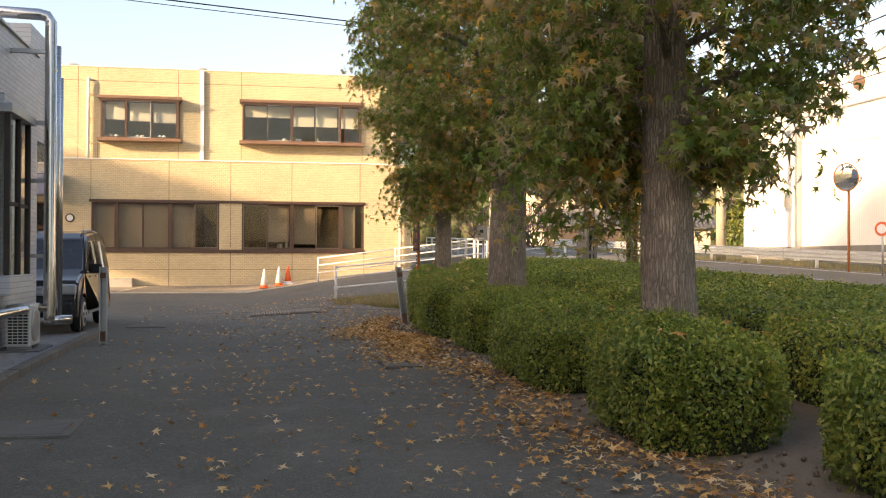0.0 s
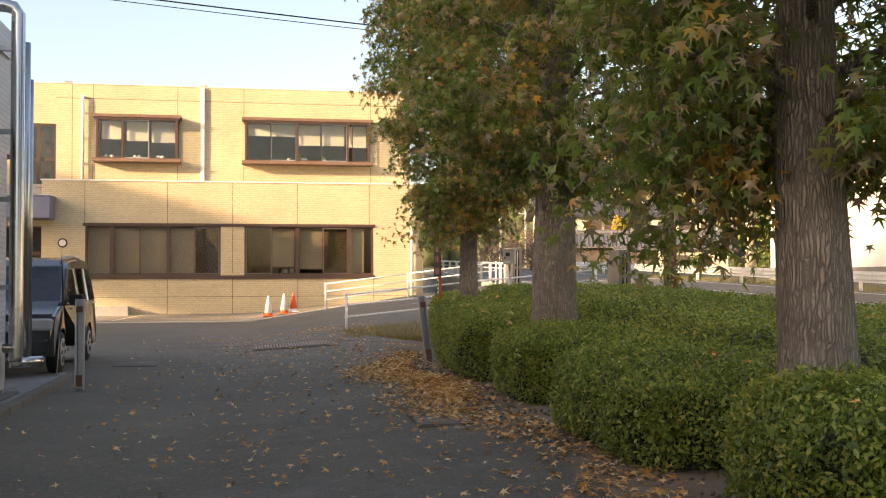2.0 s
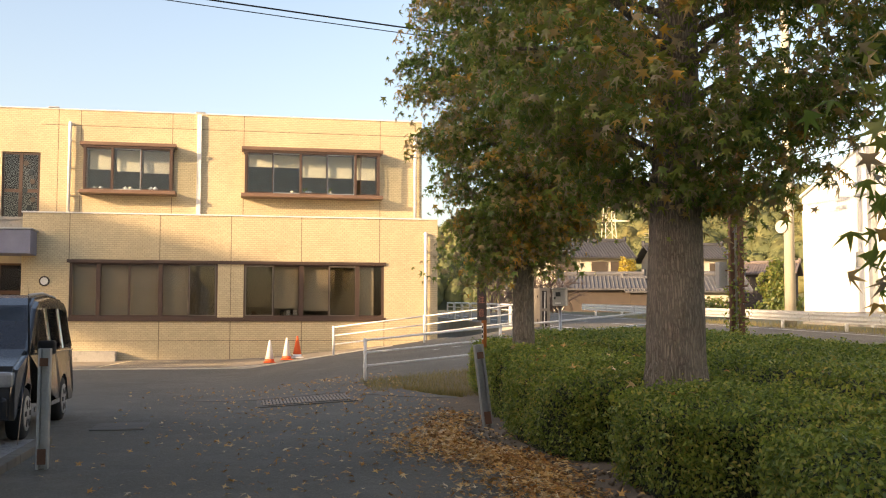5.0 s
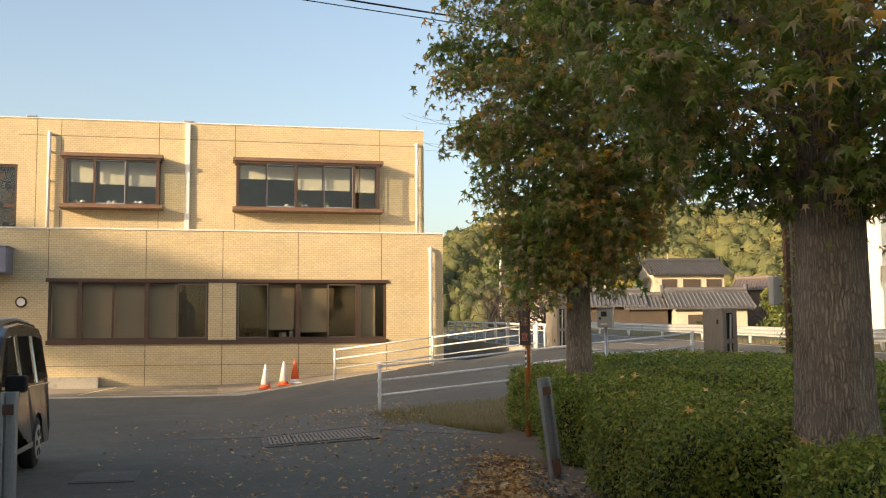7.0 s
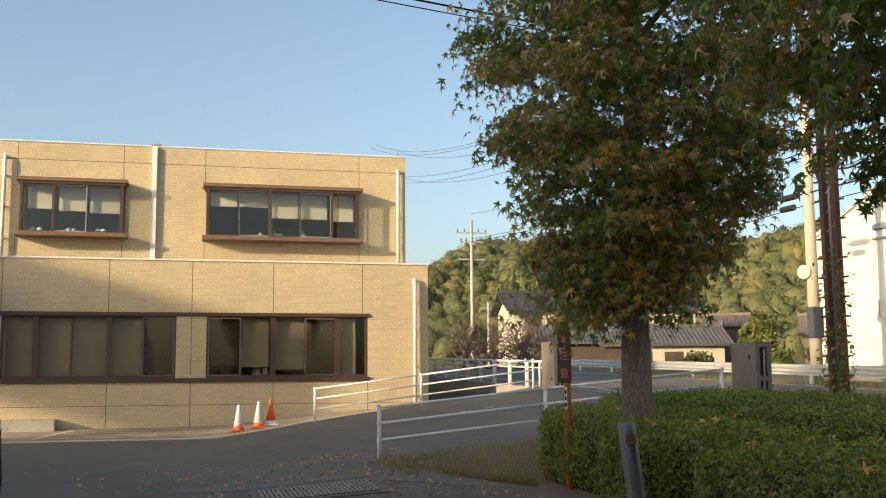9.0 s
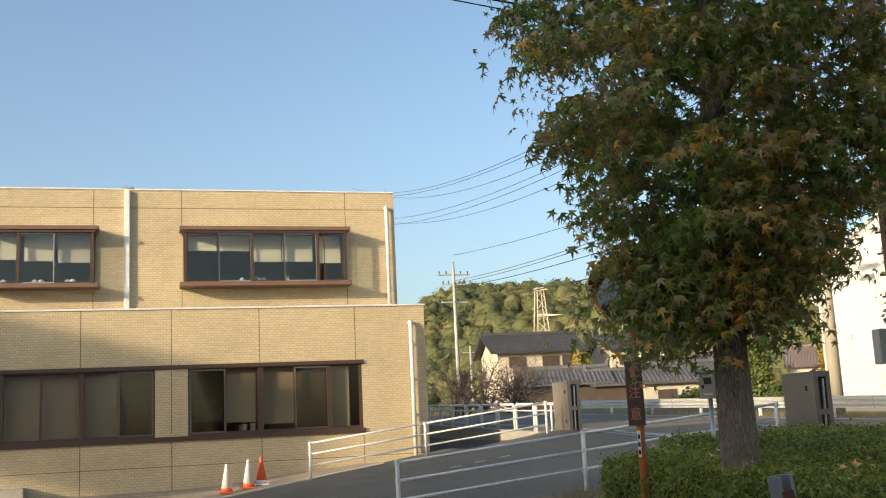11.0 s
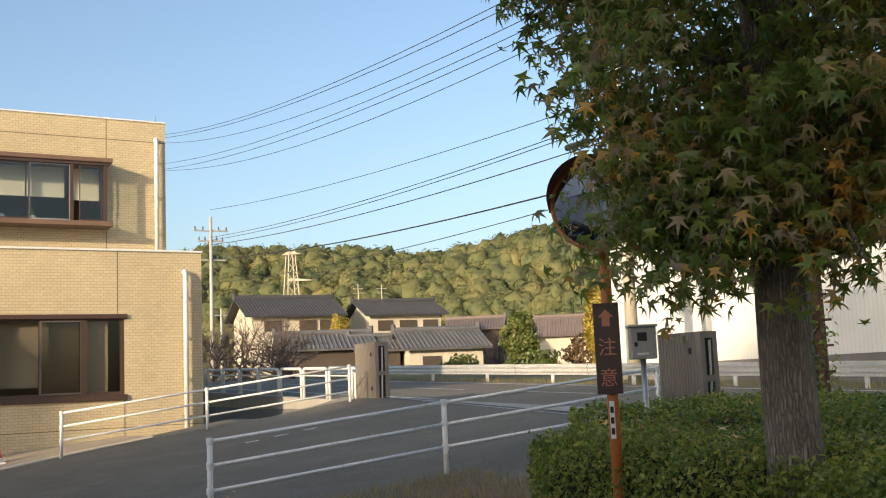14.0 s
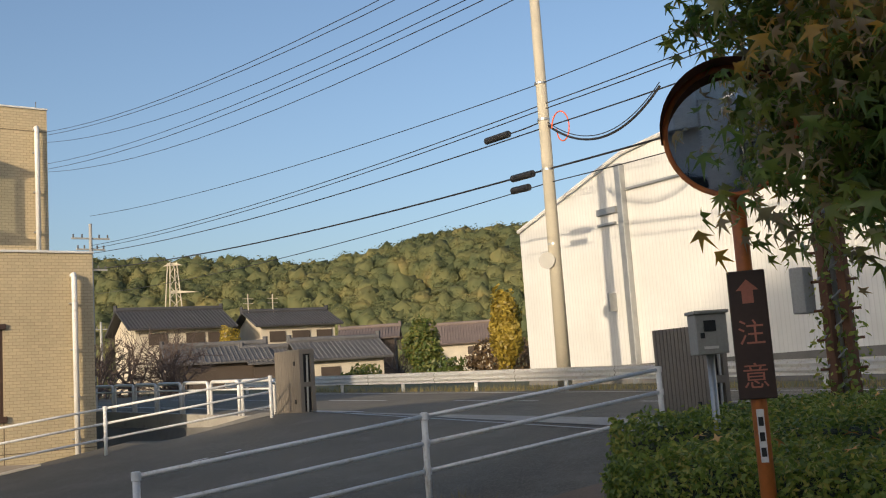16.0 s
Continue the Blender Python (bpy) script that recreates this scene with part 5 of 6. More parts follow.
part("vent_louvre", box(21.18, 21.29, 4.5, 5.4, 6.42, 6.62), M_GALV, fa)
part("vent_louvre", box(21.18, 21.29, 4.6, 5.4, 6.05, 6.12), M_GALV, fa)
part("wall_fan", tube([(21.27, -0.4, 7.9), (21.1, -0.4, 7.9)], 0.3, 8), M_BROWNLIT, fa)
part("wall_bracket", box(20.95, 21.29, 4.9, 4.98, 3.2, 3.8), M_GALV, fa)
part("plinth", box(21.2, 21.29, -30, 9.5, 0.4, 1.45), M_KERB, fa)


# ---- houses across the road ----
def tiled_roof(p0, ax, length, run, rise, z, parent, mat, rows=True):
    """One roof slope: a thin slab with rolls of pan tiles; p0 the eave's left end, ax along the eave, rising to the back."""
    p0, ax = Vector((p0[0], p0[1], z)), Vector((ax[0], ax[1], 0)).normalized()
    back = Vector((-ax.y, ax.x, 0))
    up = (back * run + Vector((0, 0, rise)))
    n = ax.cross(up).normalized()
    bm = bmesh.new()
    a = [bm.verts.new(p0 + ax * u + up * v + n * w) for u, v, w in ((0, 0, 0), (length, 0, 0), (length, 1, 0), (0, 1, 0), (0, 0, -0.12), (length, 0, -0.12), (length, 1, -0.12), (0, 1, -0.12))]
    for f in ((0, 1, 2, 3), (7, 6, 5, 4), (0, 4, 5, 1), (1, 5, 6, 2), (2, 6, 7, 3), (3, 7, 4, 0)):
        bm.faces.new([a[i] for i in f])
    slab = part("roof_slope", bm, mat, parent)
    k = int(length / 0.28)
    for i in range(k + 1):
        q = p0 + ax * (length * i / k)
        part("tile_roll", tube([q + n * 0.02, q + up + n * 0.01], 0.05, 5), mat, slab)
    return p0 + up, p0 + up + ax * length


def house(x, y, yaw, w, d, z0, eave, rise, over, wall, roof, label, windows=(), gable=True):
    """A house with a gabled tile roof; its front faces the viewer, w along the eave, d deep."""
    h = thing("house", (x, y, z0), label, "house", "houses across the road")
    c, s = math.cos(radians(yaw)), math.sin(radians(yaw))
    ax, back = Vector((c, s, 0)), Vector((-s, c, 0))
    o = Vector((x, y, 0))
    bm = bmesh.new()
    pts = [o + ax * u + back * v for u, v in ((0, 0), (w, 0), (w, d), (0, d))]
    lo = [bm.verts.new(p + Vector((0, 0, z0))) for p in pts]
    hi = [bm.verts.new(p + Vector((0, 0, eave))) for p in pts]
    r0, r1 = (bm.verts.new(o + ax * u + back * d / 2 + Vector((0, 0, eave + rise * (d / 2) / (d / 2 + over)))) for u in (0, w))
    bm.faces.new(lo)
    bm.faces.new((lo[0], lo[1], hi[1], hi[0]))
    bm.faces.new((lo[2], lo[3], hi[3], hi[2]))
    bm.faces.new((lo[1], lo[2], hi[2], r1, hi[1]))
    bm.faces.new((lo[3], lo[0], hi[0], r0, hi[3]))
    bm.faces.new((hi[0], hi[1], r1, r0))
    bm.faces.new((hi[2], hi[3], r0, r1))
    part("wall", bm, wall, h)
    e0 = o - ax * over - back * over
    a, b = tiled_roof((e0.x, e0.y), ax, w + 2 * over, d / 2 + over, rise, eave - 0.02, h, roof)
    e1 = o + ax * (w + over) + back * (d + over)
    tiled_roof((e1.x, e1.y), -ax, w + 2 * over, d / 2 + over, rise, eave - 0.02, h, roof)
    part("ridge", tube([a + Vector((0, 0, 0.08)), b + Vector((0, 0, 0.08))], 0.2, 8), roof, h)
    for side in (a, b):
        part("ridge_end", tube([side - Vector((0, 0, 0.1)), side + Vector((0, 0, 0.45))], 0.16, 6), roof, h)
    for u, z, ww, hh in windows:
        p = o + ax * u - back * 0.03
        wn_ = part("window", prism([(0, 0), (ww, 0), (ww, hh), (0, hh)], p + Vector((0, 0, z)), ax, (0, 0, 1), 0.06), M_TIMBER, h)
        part("pane", prism([(0.06, 0.06), (ww / 2 - 0.03, 0.06), (ww / 2 - 0.03, hh - 0.06), (0.06, hh - 0.06)], p - back * 0.005 + Vector((0, 0, z)), ax, (0, 0, 1), 0.02), M_CARGLASS, wn_)
        part("pane", prism([(ww / 2 + 0.03, 0.06), (ww - 0.06, 0.06), (ww - 0.06, hh - 0.06), (ww / 2 + 0.03, hh - 0.06)], p - back * 0.005 + Vector((0, 0, z)), ax, (0, 0, 1), 0.02), M_CARGLASS, wn_)
    return h


YAW = -36.3
house(25.1, 60.8, -6, 7.4, 7.0, 0.5, 7.2, 1.8, 0.7, M_PLASTER, M_ROOFTILE, "two-storey plastered house with a dark tiled roof", [(1.0, 5.9, 1.5, 0.9), (4.0, 5.9, 1.5, 0.9), (5.8, 5.9, 1.2, 0.9)])
house(35.6, 60.2, -8, 6.6, 6.5, 0.5, 7.2, 1.45, 0.6, M_PLASTER, M_ROOFTILE, "two-storey cream plastered house with a dark tiled roof", [(0.7, 5.8, 1.4, 0.9), (2.7, 5.8, 1.6, 0.9), (4.9, 5.8, 1.4, 0.9)])
house(20.2, 40.6, -17, 5.4, 5.0, 0.3, 3.55, 1.1, 0.5, M_TIMBER, M_ROOFGREY, "low dark outbuilding with a grey tiled roof")
house(24.6, 38.9, -17, 2.6, 4.6, 0.3, 3.35, 0.95, 0.4, M_TIMBER, M_ROOFGREY, "low link building with a grey tiled roof")
house(27.0, 36.6, -15, 4.8, 5.0, 0.3, 3.3, 1.25, 0.5, M_PLASTER, M_ROOFGREY, "low plastered outbuilding with a grey tiled roof", [(0.8, 1.9, 1.2, 0.9)])
house(48.0, 68.0, YAW, 5.0, 5.0, 0.5, 6.2, 1.2, 0.5, M_TIMBER, M_ROOFBROWN, "distant dark timber house with a brown tiled roof", [(2.5, 4.9, 1.3, 0.9)])
house(60.5, 70.4, YAW, 6.0, 6.0, 0.5, 5.5, 2.2, 0.6, M_PLASTER, M_ROOFBROWN, "distant white-walled house with a brown tiled roof", [(3.5, 4.3, 1.2, 0.8)])
for x, y in ((36.0, 63.3), (38.2, 63.0)):
    a = thing("roof_aerial", (x, y, 8.3), "thin television aerial on the house roof", "aerial", "roof aerials")
    part("mast", tube([(x, y, 8.0), (x, y, 10.2)], 0.05, 6), M_CPOLE, a)
    for z in (9.4, 9.8):
        part("aerial_bar", tube([(x - 0.5, y, z), (x + 0.5, y, z)], 0.025, 5), M_CPOLE, a)


# ---- foliage ----
def scatter_leaves(name, pts, normals, size, shape, material, rng, spread=0.9, parent=None, label="", droop=0.0):
    """Many small leaves as one mesh: at each point a leaf of the given outline, turned near the normal."""
    n = len(pts)
    nor = normals + rng.normal(0, spread, (n, 3))
    nor /= np.linalg.norm(nor, axis=1, keepdims=True) + 1e-9
    ref = rng.normal(0, 1, (n, 3))
    if droop:
        ref = np.cross(nor, ref * (1 - droop) * 0.6 - np.array([0, 0, droop]))
        ref = np.cross(ref, nor) + 0.0
        ref = np.cross(nor, ref)
        u = -ref
    else:
        u = np.cross(nor, ref)
    u /= np.linalg.norm(u, axis=1, keepdims=True) + 1e-9
    v = np.cross(nor, u)
    sv, sf = shape
    sv = np.array(sv)
    k = len(sv)
    sz = size * rng.uniform(0.6, 1.25, (n, 1, 1))
    verts = pts[:, None, :] + (u[:, None, :] * sv[None, :, 0:1] + v[:, None, :] * sv[None, :, 1:2] + nor[:, None, :] * sv[None, :, 2:3]) * sz
    base = (np.arange(n) * k)[:, None, None]
    faces = (np.array(sf)[None, :, :] + base).reshape(-1, len(sf[0]))
    me = bpy.data.meshes.new(name)
    nf, fl = len(faces), len(sf[0])
    me.vertices.add(n * k)
    me.vertices.foreach_set("co", verts.reshape(-1).astype(np.float32))
    me.loops.add(nf * fl)
    me.loops.foreach_set("vertex_index", faces.reshape(-1).astype(np.int32))
    me.polygons.add(nf)
    me.polygons.foreach_set("loop_start", (np.arange(nf) * fl).astype(np.int32))
    me.update(calc_edges=True)
    me.materials.append(material)
    ob = new(name, me)
    if parent is not None:
        ob.parent = parent
        ob.matrix_parent_inverse = parent.matrix_basis.inverted()
    if label:
        tagged(ob, label)
    return ob


def star_leaf():
    """Five-lobed leaf: five kites round a centre."""
    v = [(0, 0, 0)]
    tips = [(-118, 0.78), (-57, 1.12), (0, 1.32), (57, 1.12), (118, 0.78)]
    notch = [-180, -90, -29, 29, 90]
    out = []
    for (a, r), nb in zip(tips, notch):
        out.append((0.21 * math.sin(radians(nb)), 0.21 * math.cos(radians(nb)), 0.0))
        out.append((r * 0.62 * math.sin(radians(a)), r * 0.62 * math.cos(radians(a)), -0.24 * r))
    v += out
    f = [(0, 1 + 2 * i, 2 + 2 * i, 1 + (2 * i + 2) % 10) for i in range(5)]
    return v, f


STAR = star_leaf()
LITTER = ([(x, y, 0.30 * z * (1.6 if i % 4 else -1.2)) for i, (x, y, z) in enumerate(STAR[0])], STAR[1])
OVAL = ([(0, -0.5, 0), (0.26, 0, 0.06), (0, 0.55, 0), (-0.26, 0, 0.06)], [(0, 1, 2, 3)])


def tree(x, y, trunk_r, crown, top, seed, leaves, label, size=0.106, low=(), bare=None):
    """A street tree: tapered furrowed trunk, limbs and a crown of lobed leaves hung in clumps along twigs."""
    rng = np.random.default_rng(seed)
    z0 = gh(x, y)
    t = thing("sweetgum_tree", (x, y, z0), label, "tree", "trees in the hedge")
    bm = bmesh.new()
    seg, rings = 28, []
    for i in range(26):
        k = i / 25
        z = z0 - 0.15 + (top - z0 - 0.8) * k
        r = trunk_r * (1.35 - 0.5 * min(1, k * 7)) * (1 - 0.78 * k) + 0.02 if k < 0.15 else trunk_r * (0.98 - 0.85 * k) + 0.015
        ox, oy = 0.05 * math.sin(k * 5 + seed), 0.05 * math.cos(k * 4 + seed)
        ring = []
        for j in range(seg):
            a = 2 * math.pi * j / seg
            rr = r * (1 + 0.035 * math.sin(a * 7 + k * 4) + 0.03 * math.sin(a * 13 + k * 9 + seed))
            ring.append(bm.verts.new((x + ox + rr * math.cos(a), y + oy + rr * math.sin(a), z)))
        rings.append(ring)
    for a, b in zip(rings, rings[1:]):
        for j in range(seg):
            bm.faces.new((a[j], a[(j + 1) % seg], b[(j + 1) % seg], b[j]))
    bm.faces.new(rings[-1])
    trunk = part("trunk", bm, M_BARK, t, "", True)
    zs, rs = zip(*crown)
    cl = []
    nb = 46
    for i in range(nb):
        zb = zs[0] + 0.1 + (zs[-1] - zs[0] - 0.5) * (i + rng.uniform(0, 0.8)) / nb
        a = i * 2.399 + rng.uniform(-0.3, 0.3)
        reach = np.interp(zb, zs, rs) * rng.uniform(0.75, 1.0)
        p0 = Vector((x, y, max(zb - 0.35 * reach * 0.6, zs[0] - 0.1)))
        p2 = Vector((x + math.cos(a) * reach, y + math.sin(a) * reach, zb + 0.10 * reach - 0.1))
        p1 = p0.lerp(p2, 0.5) + Vector((0, 0, 0.12 * reach))
        part("limb", tube([p0, p1, p2], 0.045, 6, None, 0.010), M_BARK, trunk, "", True)
        for k in np.linspace(0.42, 1.0, 9):
            q = p0 * (1 - k) ** 2 + p1 * 2 * k * (1 - k) + p2 * k * k
            for _ in range(3):
                cl.append((q.x + rng.normal(0, 0.20), q.y + rng.normal(0, 0.20), q.z + rng.normal(0.0, 0.14), 0.14))
    # clumps over the outline of the crown
    n2 = 760
    zz = rng.uniform(zs[0], zs[-1], n2)
    aa = rng.uniform(0, 2 * math.pi, n2)
    lob = 1 + 0.06 * np.sin(aa * 3 + zz * 1.7 + seed) + 0.06 * np.sin(aa * 5 - zz * 3.1)
    rr = np.interp(zz, zs, rs) * lob * np.sqrt(rng.uniform(0.60, 0.97, n2))
    cl = np.array(cl + list(zip(x + rr * np.cos(aa), y + rr * np.sin(aa), zz, np.full(n2, 0.15))))
    # low drooping branches: way and reach, height of the tip, share of the clumps
    for az, reach, z, k in low:
        d = Vector((math.cos(radians(az)), math.sin(radians(az)), 0))
        p0, p2 = Vector((x, y, z + 0.75)), Vector((x, y, z)) + d * reach
        p1 = p0.lerp(p2, 0.5) + Vector((0, 0, 0.3))
        part("limb", tube([p0, p1, p2], 0.035, 6, None, 0.008), M_BARK, trunk, "", True)
        m = rng.uniform(0.25, 1.0, k)[:, None]
        q = np.array(p0) * (1 - m) ** 2 + np.array(p1) * 2 * m * (1 - m) + np.array(p2) * m * m
        cl = np.concatenate([cl, np.concatenate([q + rng.normal(0, 1, (k, 3)) * np.array([0.24, 0.24, 0.20]), np.full((k, 1), 0.14)], 1)])
    if bare:
        az, wide, zmax = bare
        u = np.array([math.cos(radians(az)), math.sin(radians(az))])
        rel = cl[:, :2] - np.array([x, y])
        side = np.abs(rel[:, 0] * u[1] - rel[:, 1] * u[0])
        cl = cl[~((rel @ u > -0.1) & (side < wide) & (cl[:, 2] < zmax))]
    idx = rng.integers(0, len(cl), leaves)
    pts = cl[idx, :3] + rng.normal(0, 1, (leaves, 3)) * cl[idx, 3:4] * np.array([1, 1, 0.75])
    # drooping umbrella tufts over the outside of the crown
    nt_ = 300
    zt_ = rng.uniform(zs[0] + 0.1, zs[-1], nt_)
    at_ = rng.uniform(0, 2 * math.pi, nt_)
    rt_ = np.interp(zt_, zs, rs) * (1 + 0.06 * np.sin(at_ * 3 + zt_ * 1.7 + seed)) * rng.uniform(0.80, 0.98, nt_)
    tuft = np.stack([x + rt_ * np.cos(at_), y + rt_ * np.sin(at_), zt_], 1)
    if bare:
        rel = tuft[:, :2] - np.array([x, y])
        tuft = tuft[~((rel @ u > -0.1) & (np.abs(rel[:, 0] * u[1] - rel[:, 1] * u[0]) < wide) & (tuft[:, 2] < zmax))]
    half = int(leaves * 0.55)
    it = rng.integers(0, len(tuft), half)
    rad = 0.34 * np.sqrt(rng.uniform(0, 1, half))
    ang = rng.uniform(0, 2 * math.pi, half)
    pts[:half] = tuft[it] + np.stack([rad * np.cos(ang), rad * np.sin(ang), 0.08 - 2.0 * rad ** 2 + rng.normal(0, 0.025, half)], 1)
    out = pts - np.array([x, y, 0])
    out[:, 2] = 0.55 * np.linalg.norm(out[:, :2], axis=1)
    out /= np.linalg.norm(out, axis=1, keepdims=True) + 1e-6
    scatter_leaves("crown", pts, out, size, STAR, M_SWEETGUM, rng, 0.75, t, "green lobed leaves turning bronze and orange", 0.75)
    return t


tree(1.00, -29.43, 0.24, [(1.55, 0.5), (1.9, 0.95), (2.4, 1.3), (3.2, 1.65), (4.4, 1.95), (6.0, 2.0), (7.5, 1.3), (8.6, 0.4)], 8.6, 3, 40000, "sweetgum tree with a stout furrowed trunk and broad turning crown", low=[(135, 1.3, 1.25, 70), (160, 1.5, 1.5, 70), (110, 1.0, 1.15, 50), (-20, 0.9, 1.5, 30), (60, 1.6, 1.5, 60), (100, 1.9, 1.75, 60)], bare=(-118, 0.30, 2.7))
tree(1.25, -23.08, 0.30, [(2.05, 0.5), (2.4, 1.2), (3.0, 1.75), (3.8, 2.1), (4.8, 2.3), (6.2, 2.1), (7.8, 1.3), (9.0, 0.4)], 9.0, 11, 40000, "tall sweetgum tree with deeply furrowed trunk in the hedge")
tree(1.42, -17.14, 0.175, [(1.85, 0.3), (2.1, 0.6), (2.4, 0.9), (2.7, 1.2), (3.1, 1.42), (3.8, 1.62), (4.4, 1.78), (5.3, 1.86), (6.6, 1.6), (7.8, 1.0), (8.6, 0.3)], 8.6, 23, 44000, "slender sweetgum tree with a dense egg-shaped crown", low=[(128, 0.85, 1.98, 40), (142, 0.95, 2.1, 40), (112, 0.8, 2.0, 30), (165, 0.85, 1.8, 40), (200, 0.95, 1.75, 50), (250, 0.9, 1.7, 40), (90, 0.9, 1.9, 30)])

def hedge(name, x0, x1, y0, y1, zt0, zt1, seed, density, size, label, rnd=0.22, stuff=False):
    """Clipped shrub block with a rounded, uneven top: a solid core, coloured dark for inner shade, and a skin of small
    leaves.
    zt0, zt1: height of its top at y0 and y1."""
    rng = np.random.default_rng(seed)
    cx, cy = (x0 + x1) / 2, (y0 + y1) / 2
    h = thing(name, (cx, cy, gh(cx, cy)), label, "hedge", "clipped hedges")
    # points on top and sides
    zc = lambda yy: zt0 + (zt1 - zt0) * (yy - y0) / (y1 - y0)
    rc = min(0.75, 0.38 * min(x1 - x0, y1 - y0))

    def push(p, nrm):
        """Round the corners and edges and make the skin uneven."""
        q = p.copy()
        gx = np.maximum(np.maximum(x0 + rc - q[:, 0], q[:, 0] - (x1 - rc)), 0)
        gy = np.maximum(np.maximum(y0 + rc - q[:, 1], q[:, 1] - (y1 - rc)), 0)
        rad = np.hypot(gx, gy) + 1e-6
        k = np.where(rad > rc, rc / rad, 1.0)
        q[:, 0] += np.where(q[:, 0] < (x0 + x1) / 2, 1, -1) * gx * (1 - k)
        q[:, 1] += np.where(q[:, 1] < (y0 + y1) / 2, 1, -1) * gy * (1 - k)
        ex = np.minimum(q[:, 0] - x0, x1 - q[:, 0])
        ey = np.minimum(q[:, 1] - y0, y1 - q[:, 1])
        e = np.minimum(np.minimum(ex, ey), np.where((gx > 0) & (gy > 0), rc - rad * k, 9))
        drop = np.where(e < rnd, rnd - np.sqrt(np.maximum(0, rnd ** 2 - (rnd - np.maximum(e, 0)) ** 2)), 0)
        up = nrm[:, 2] > 0.5
        q[up, 2] -= drop[up] * 0.9
        w = wobble(q[:, 0], q[:, 1], q[:, 2], 3.1) * 0.045 + wobble(q[:, 0] + 9, q[:, 1], q[:, 2], 7.7) * 0.03
        q += nrm * w[:, None]
        return q
    ztm = (zt0 + zt1) / 2
    zb = gh(cx, cy)
    area_t, hh = (x1 - x0) * (y1 - y0), max(0.3, ztm - zb)
    parts_ = []
    nt_ = int(area_t * density)
    p = np.stack([rng.uniform(x0, x1, nt_), rng.uniform(y0, y1, nt_), np.zeros(nt_)], 1)
    p[:, 2] = zc(p[:, 1])
    nn = np.tile([0.0, 0.0, 1.0], (nt_, 1))
    parts_.append((push(p, nn), nn))
    for ax, pos, sgn in ((0, x0, -1), (0, x1, 1), (1, y0, -1), (1, y1, 1)):
        length = (y1 - y0) if ax == 0 else (x1 - x0)
        if sgn > 0 and stuff:
            continue
        ns = int(length * hh * density * 1.05)
        along = rng.uniform(0, 1, ns)
        p = np.zeros((ns, 3))
        p[:, ax] = pos
        p[:, 1 - ax] = (y0 if ax == 0 else x0) + along * length
        k = rng.uniform(0.0, 1, ns) ** 0.9
        p[:, 2] = height(p[:, 0], p[:, 1]) + 0.04 + k * (zc(p[:, 1]) - height(p[:, 0], p[:, 1]) - 0.06)
        inset = np.where(k > 0.75, ((k - 0.75) / 0.25) ** 2 * rnd * 0.6, 0) + np.where(k < 0.3, (0.3 - k) * 0.35, 0)
        ends = np.minimum(along, 1 - along) * length
        inset = inset + np.where(ends < rnd, (rnd - ends) * 0.55, 0)
        p[:, ax] -= sgn * inset
        nn = np.zeros((ns, 3))
        nn[:, ax] = sgn
        nn[:, 2] = 0.35
        parts_.append((push(p, nn), nn))
    pts = np.concatenate([a for a, _ in parts_]) + rng.normal(0, 0.028, (sum(len(a) for a, _ in parts_), 3))
    nor = np.concatenate([b for _, b in parts_])
    scatter_leaves("foliage", pts, nor, size, OVAL, M_HEDGE, rng, 0.75, h, "small oval evergreen leaves")
    # solid core; its dark colour stands in for shade between the leaves
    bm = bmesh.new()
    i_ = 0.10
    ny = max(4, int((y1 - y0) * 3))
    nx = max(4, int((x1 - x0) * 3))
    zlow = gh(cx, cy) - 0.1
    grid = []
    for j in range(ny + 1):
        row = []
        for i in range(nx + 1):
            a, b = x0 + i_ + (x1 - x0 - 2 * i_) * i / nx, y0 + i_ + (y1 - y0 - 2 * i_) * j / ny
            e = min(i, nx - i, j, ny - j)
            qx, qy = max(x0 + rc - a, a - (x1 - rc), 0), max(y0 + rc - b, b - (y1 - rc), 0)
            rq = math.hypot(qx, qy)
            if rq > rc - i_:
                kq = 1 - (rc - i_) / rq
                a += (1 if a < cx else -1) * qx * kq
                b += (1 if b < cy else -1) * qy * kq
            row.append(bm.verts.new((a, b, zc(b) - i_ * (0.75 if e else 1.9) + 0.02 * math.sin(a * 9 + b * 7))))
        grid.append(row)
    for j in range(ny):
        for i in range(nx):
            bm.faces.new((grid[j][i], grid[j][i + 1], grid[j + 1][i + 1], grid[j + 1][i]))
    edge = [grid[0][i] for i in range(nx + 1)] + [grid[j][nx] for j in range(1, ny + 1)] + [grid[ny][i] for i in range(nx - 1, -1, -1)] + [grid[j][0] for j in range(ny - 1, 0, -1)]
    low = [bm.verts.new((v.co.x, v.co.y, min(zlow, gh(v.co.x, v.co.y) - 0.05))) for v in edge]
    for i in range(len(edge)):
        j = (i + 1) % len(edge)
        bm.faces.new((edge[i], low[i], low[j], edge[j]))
    part("core", bm, M_HEDGECORE, h, "solid core, coloured dark for the shade between the leaves")
    return h


HL = "clipped round evergreen hedge clump with fallen leaves on top"
HB = "broad flat-topped evergreen hedge behind the trees"
hedge("hedge", 0.62, 2.55, -33.95, -32.05, 0.27, 0.32, 1, 4200, 0.040, HL, 0.42)
hedge("hedge", 0.03, 1.02, -31.60, -29.95, 0.36, 0.42, 2, 4600, 0.038, HL, 0.42)
hedge("hedge", 0.06, 1.95, -28.95, -26.35, 0.28, 0.36, 3, 3800, 0.038, HL, 0.42)
hedge("hedge", 0.16, 2.05, -25.55, -23.75, 0.38, 0.44, 4, 3400, 0.040, HL, 0.42)
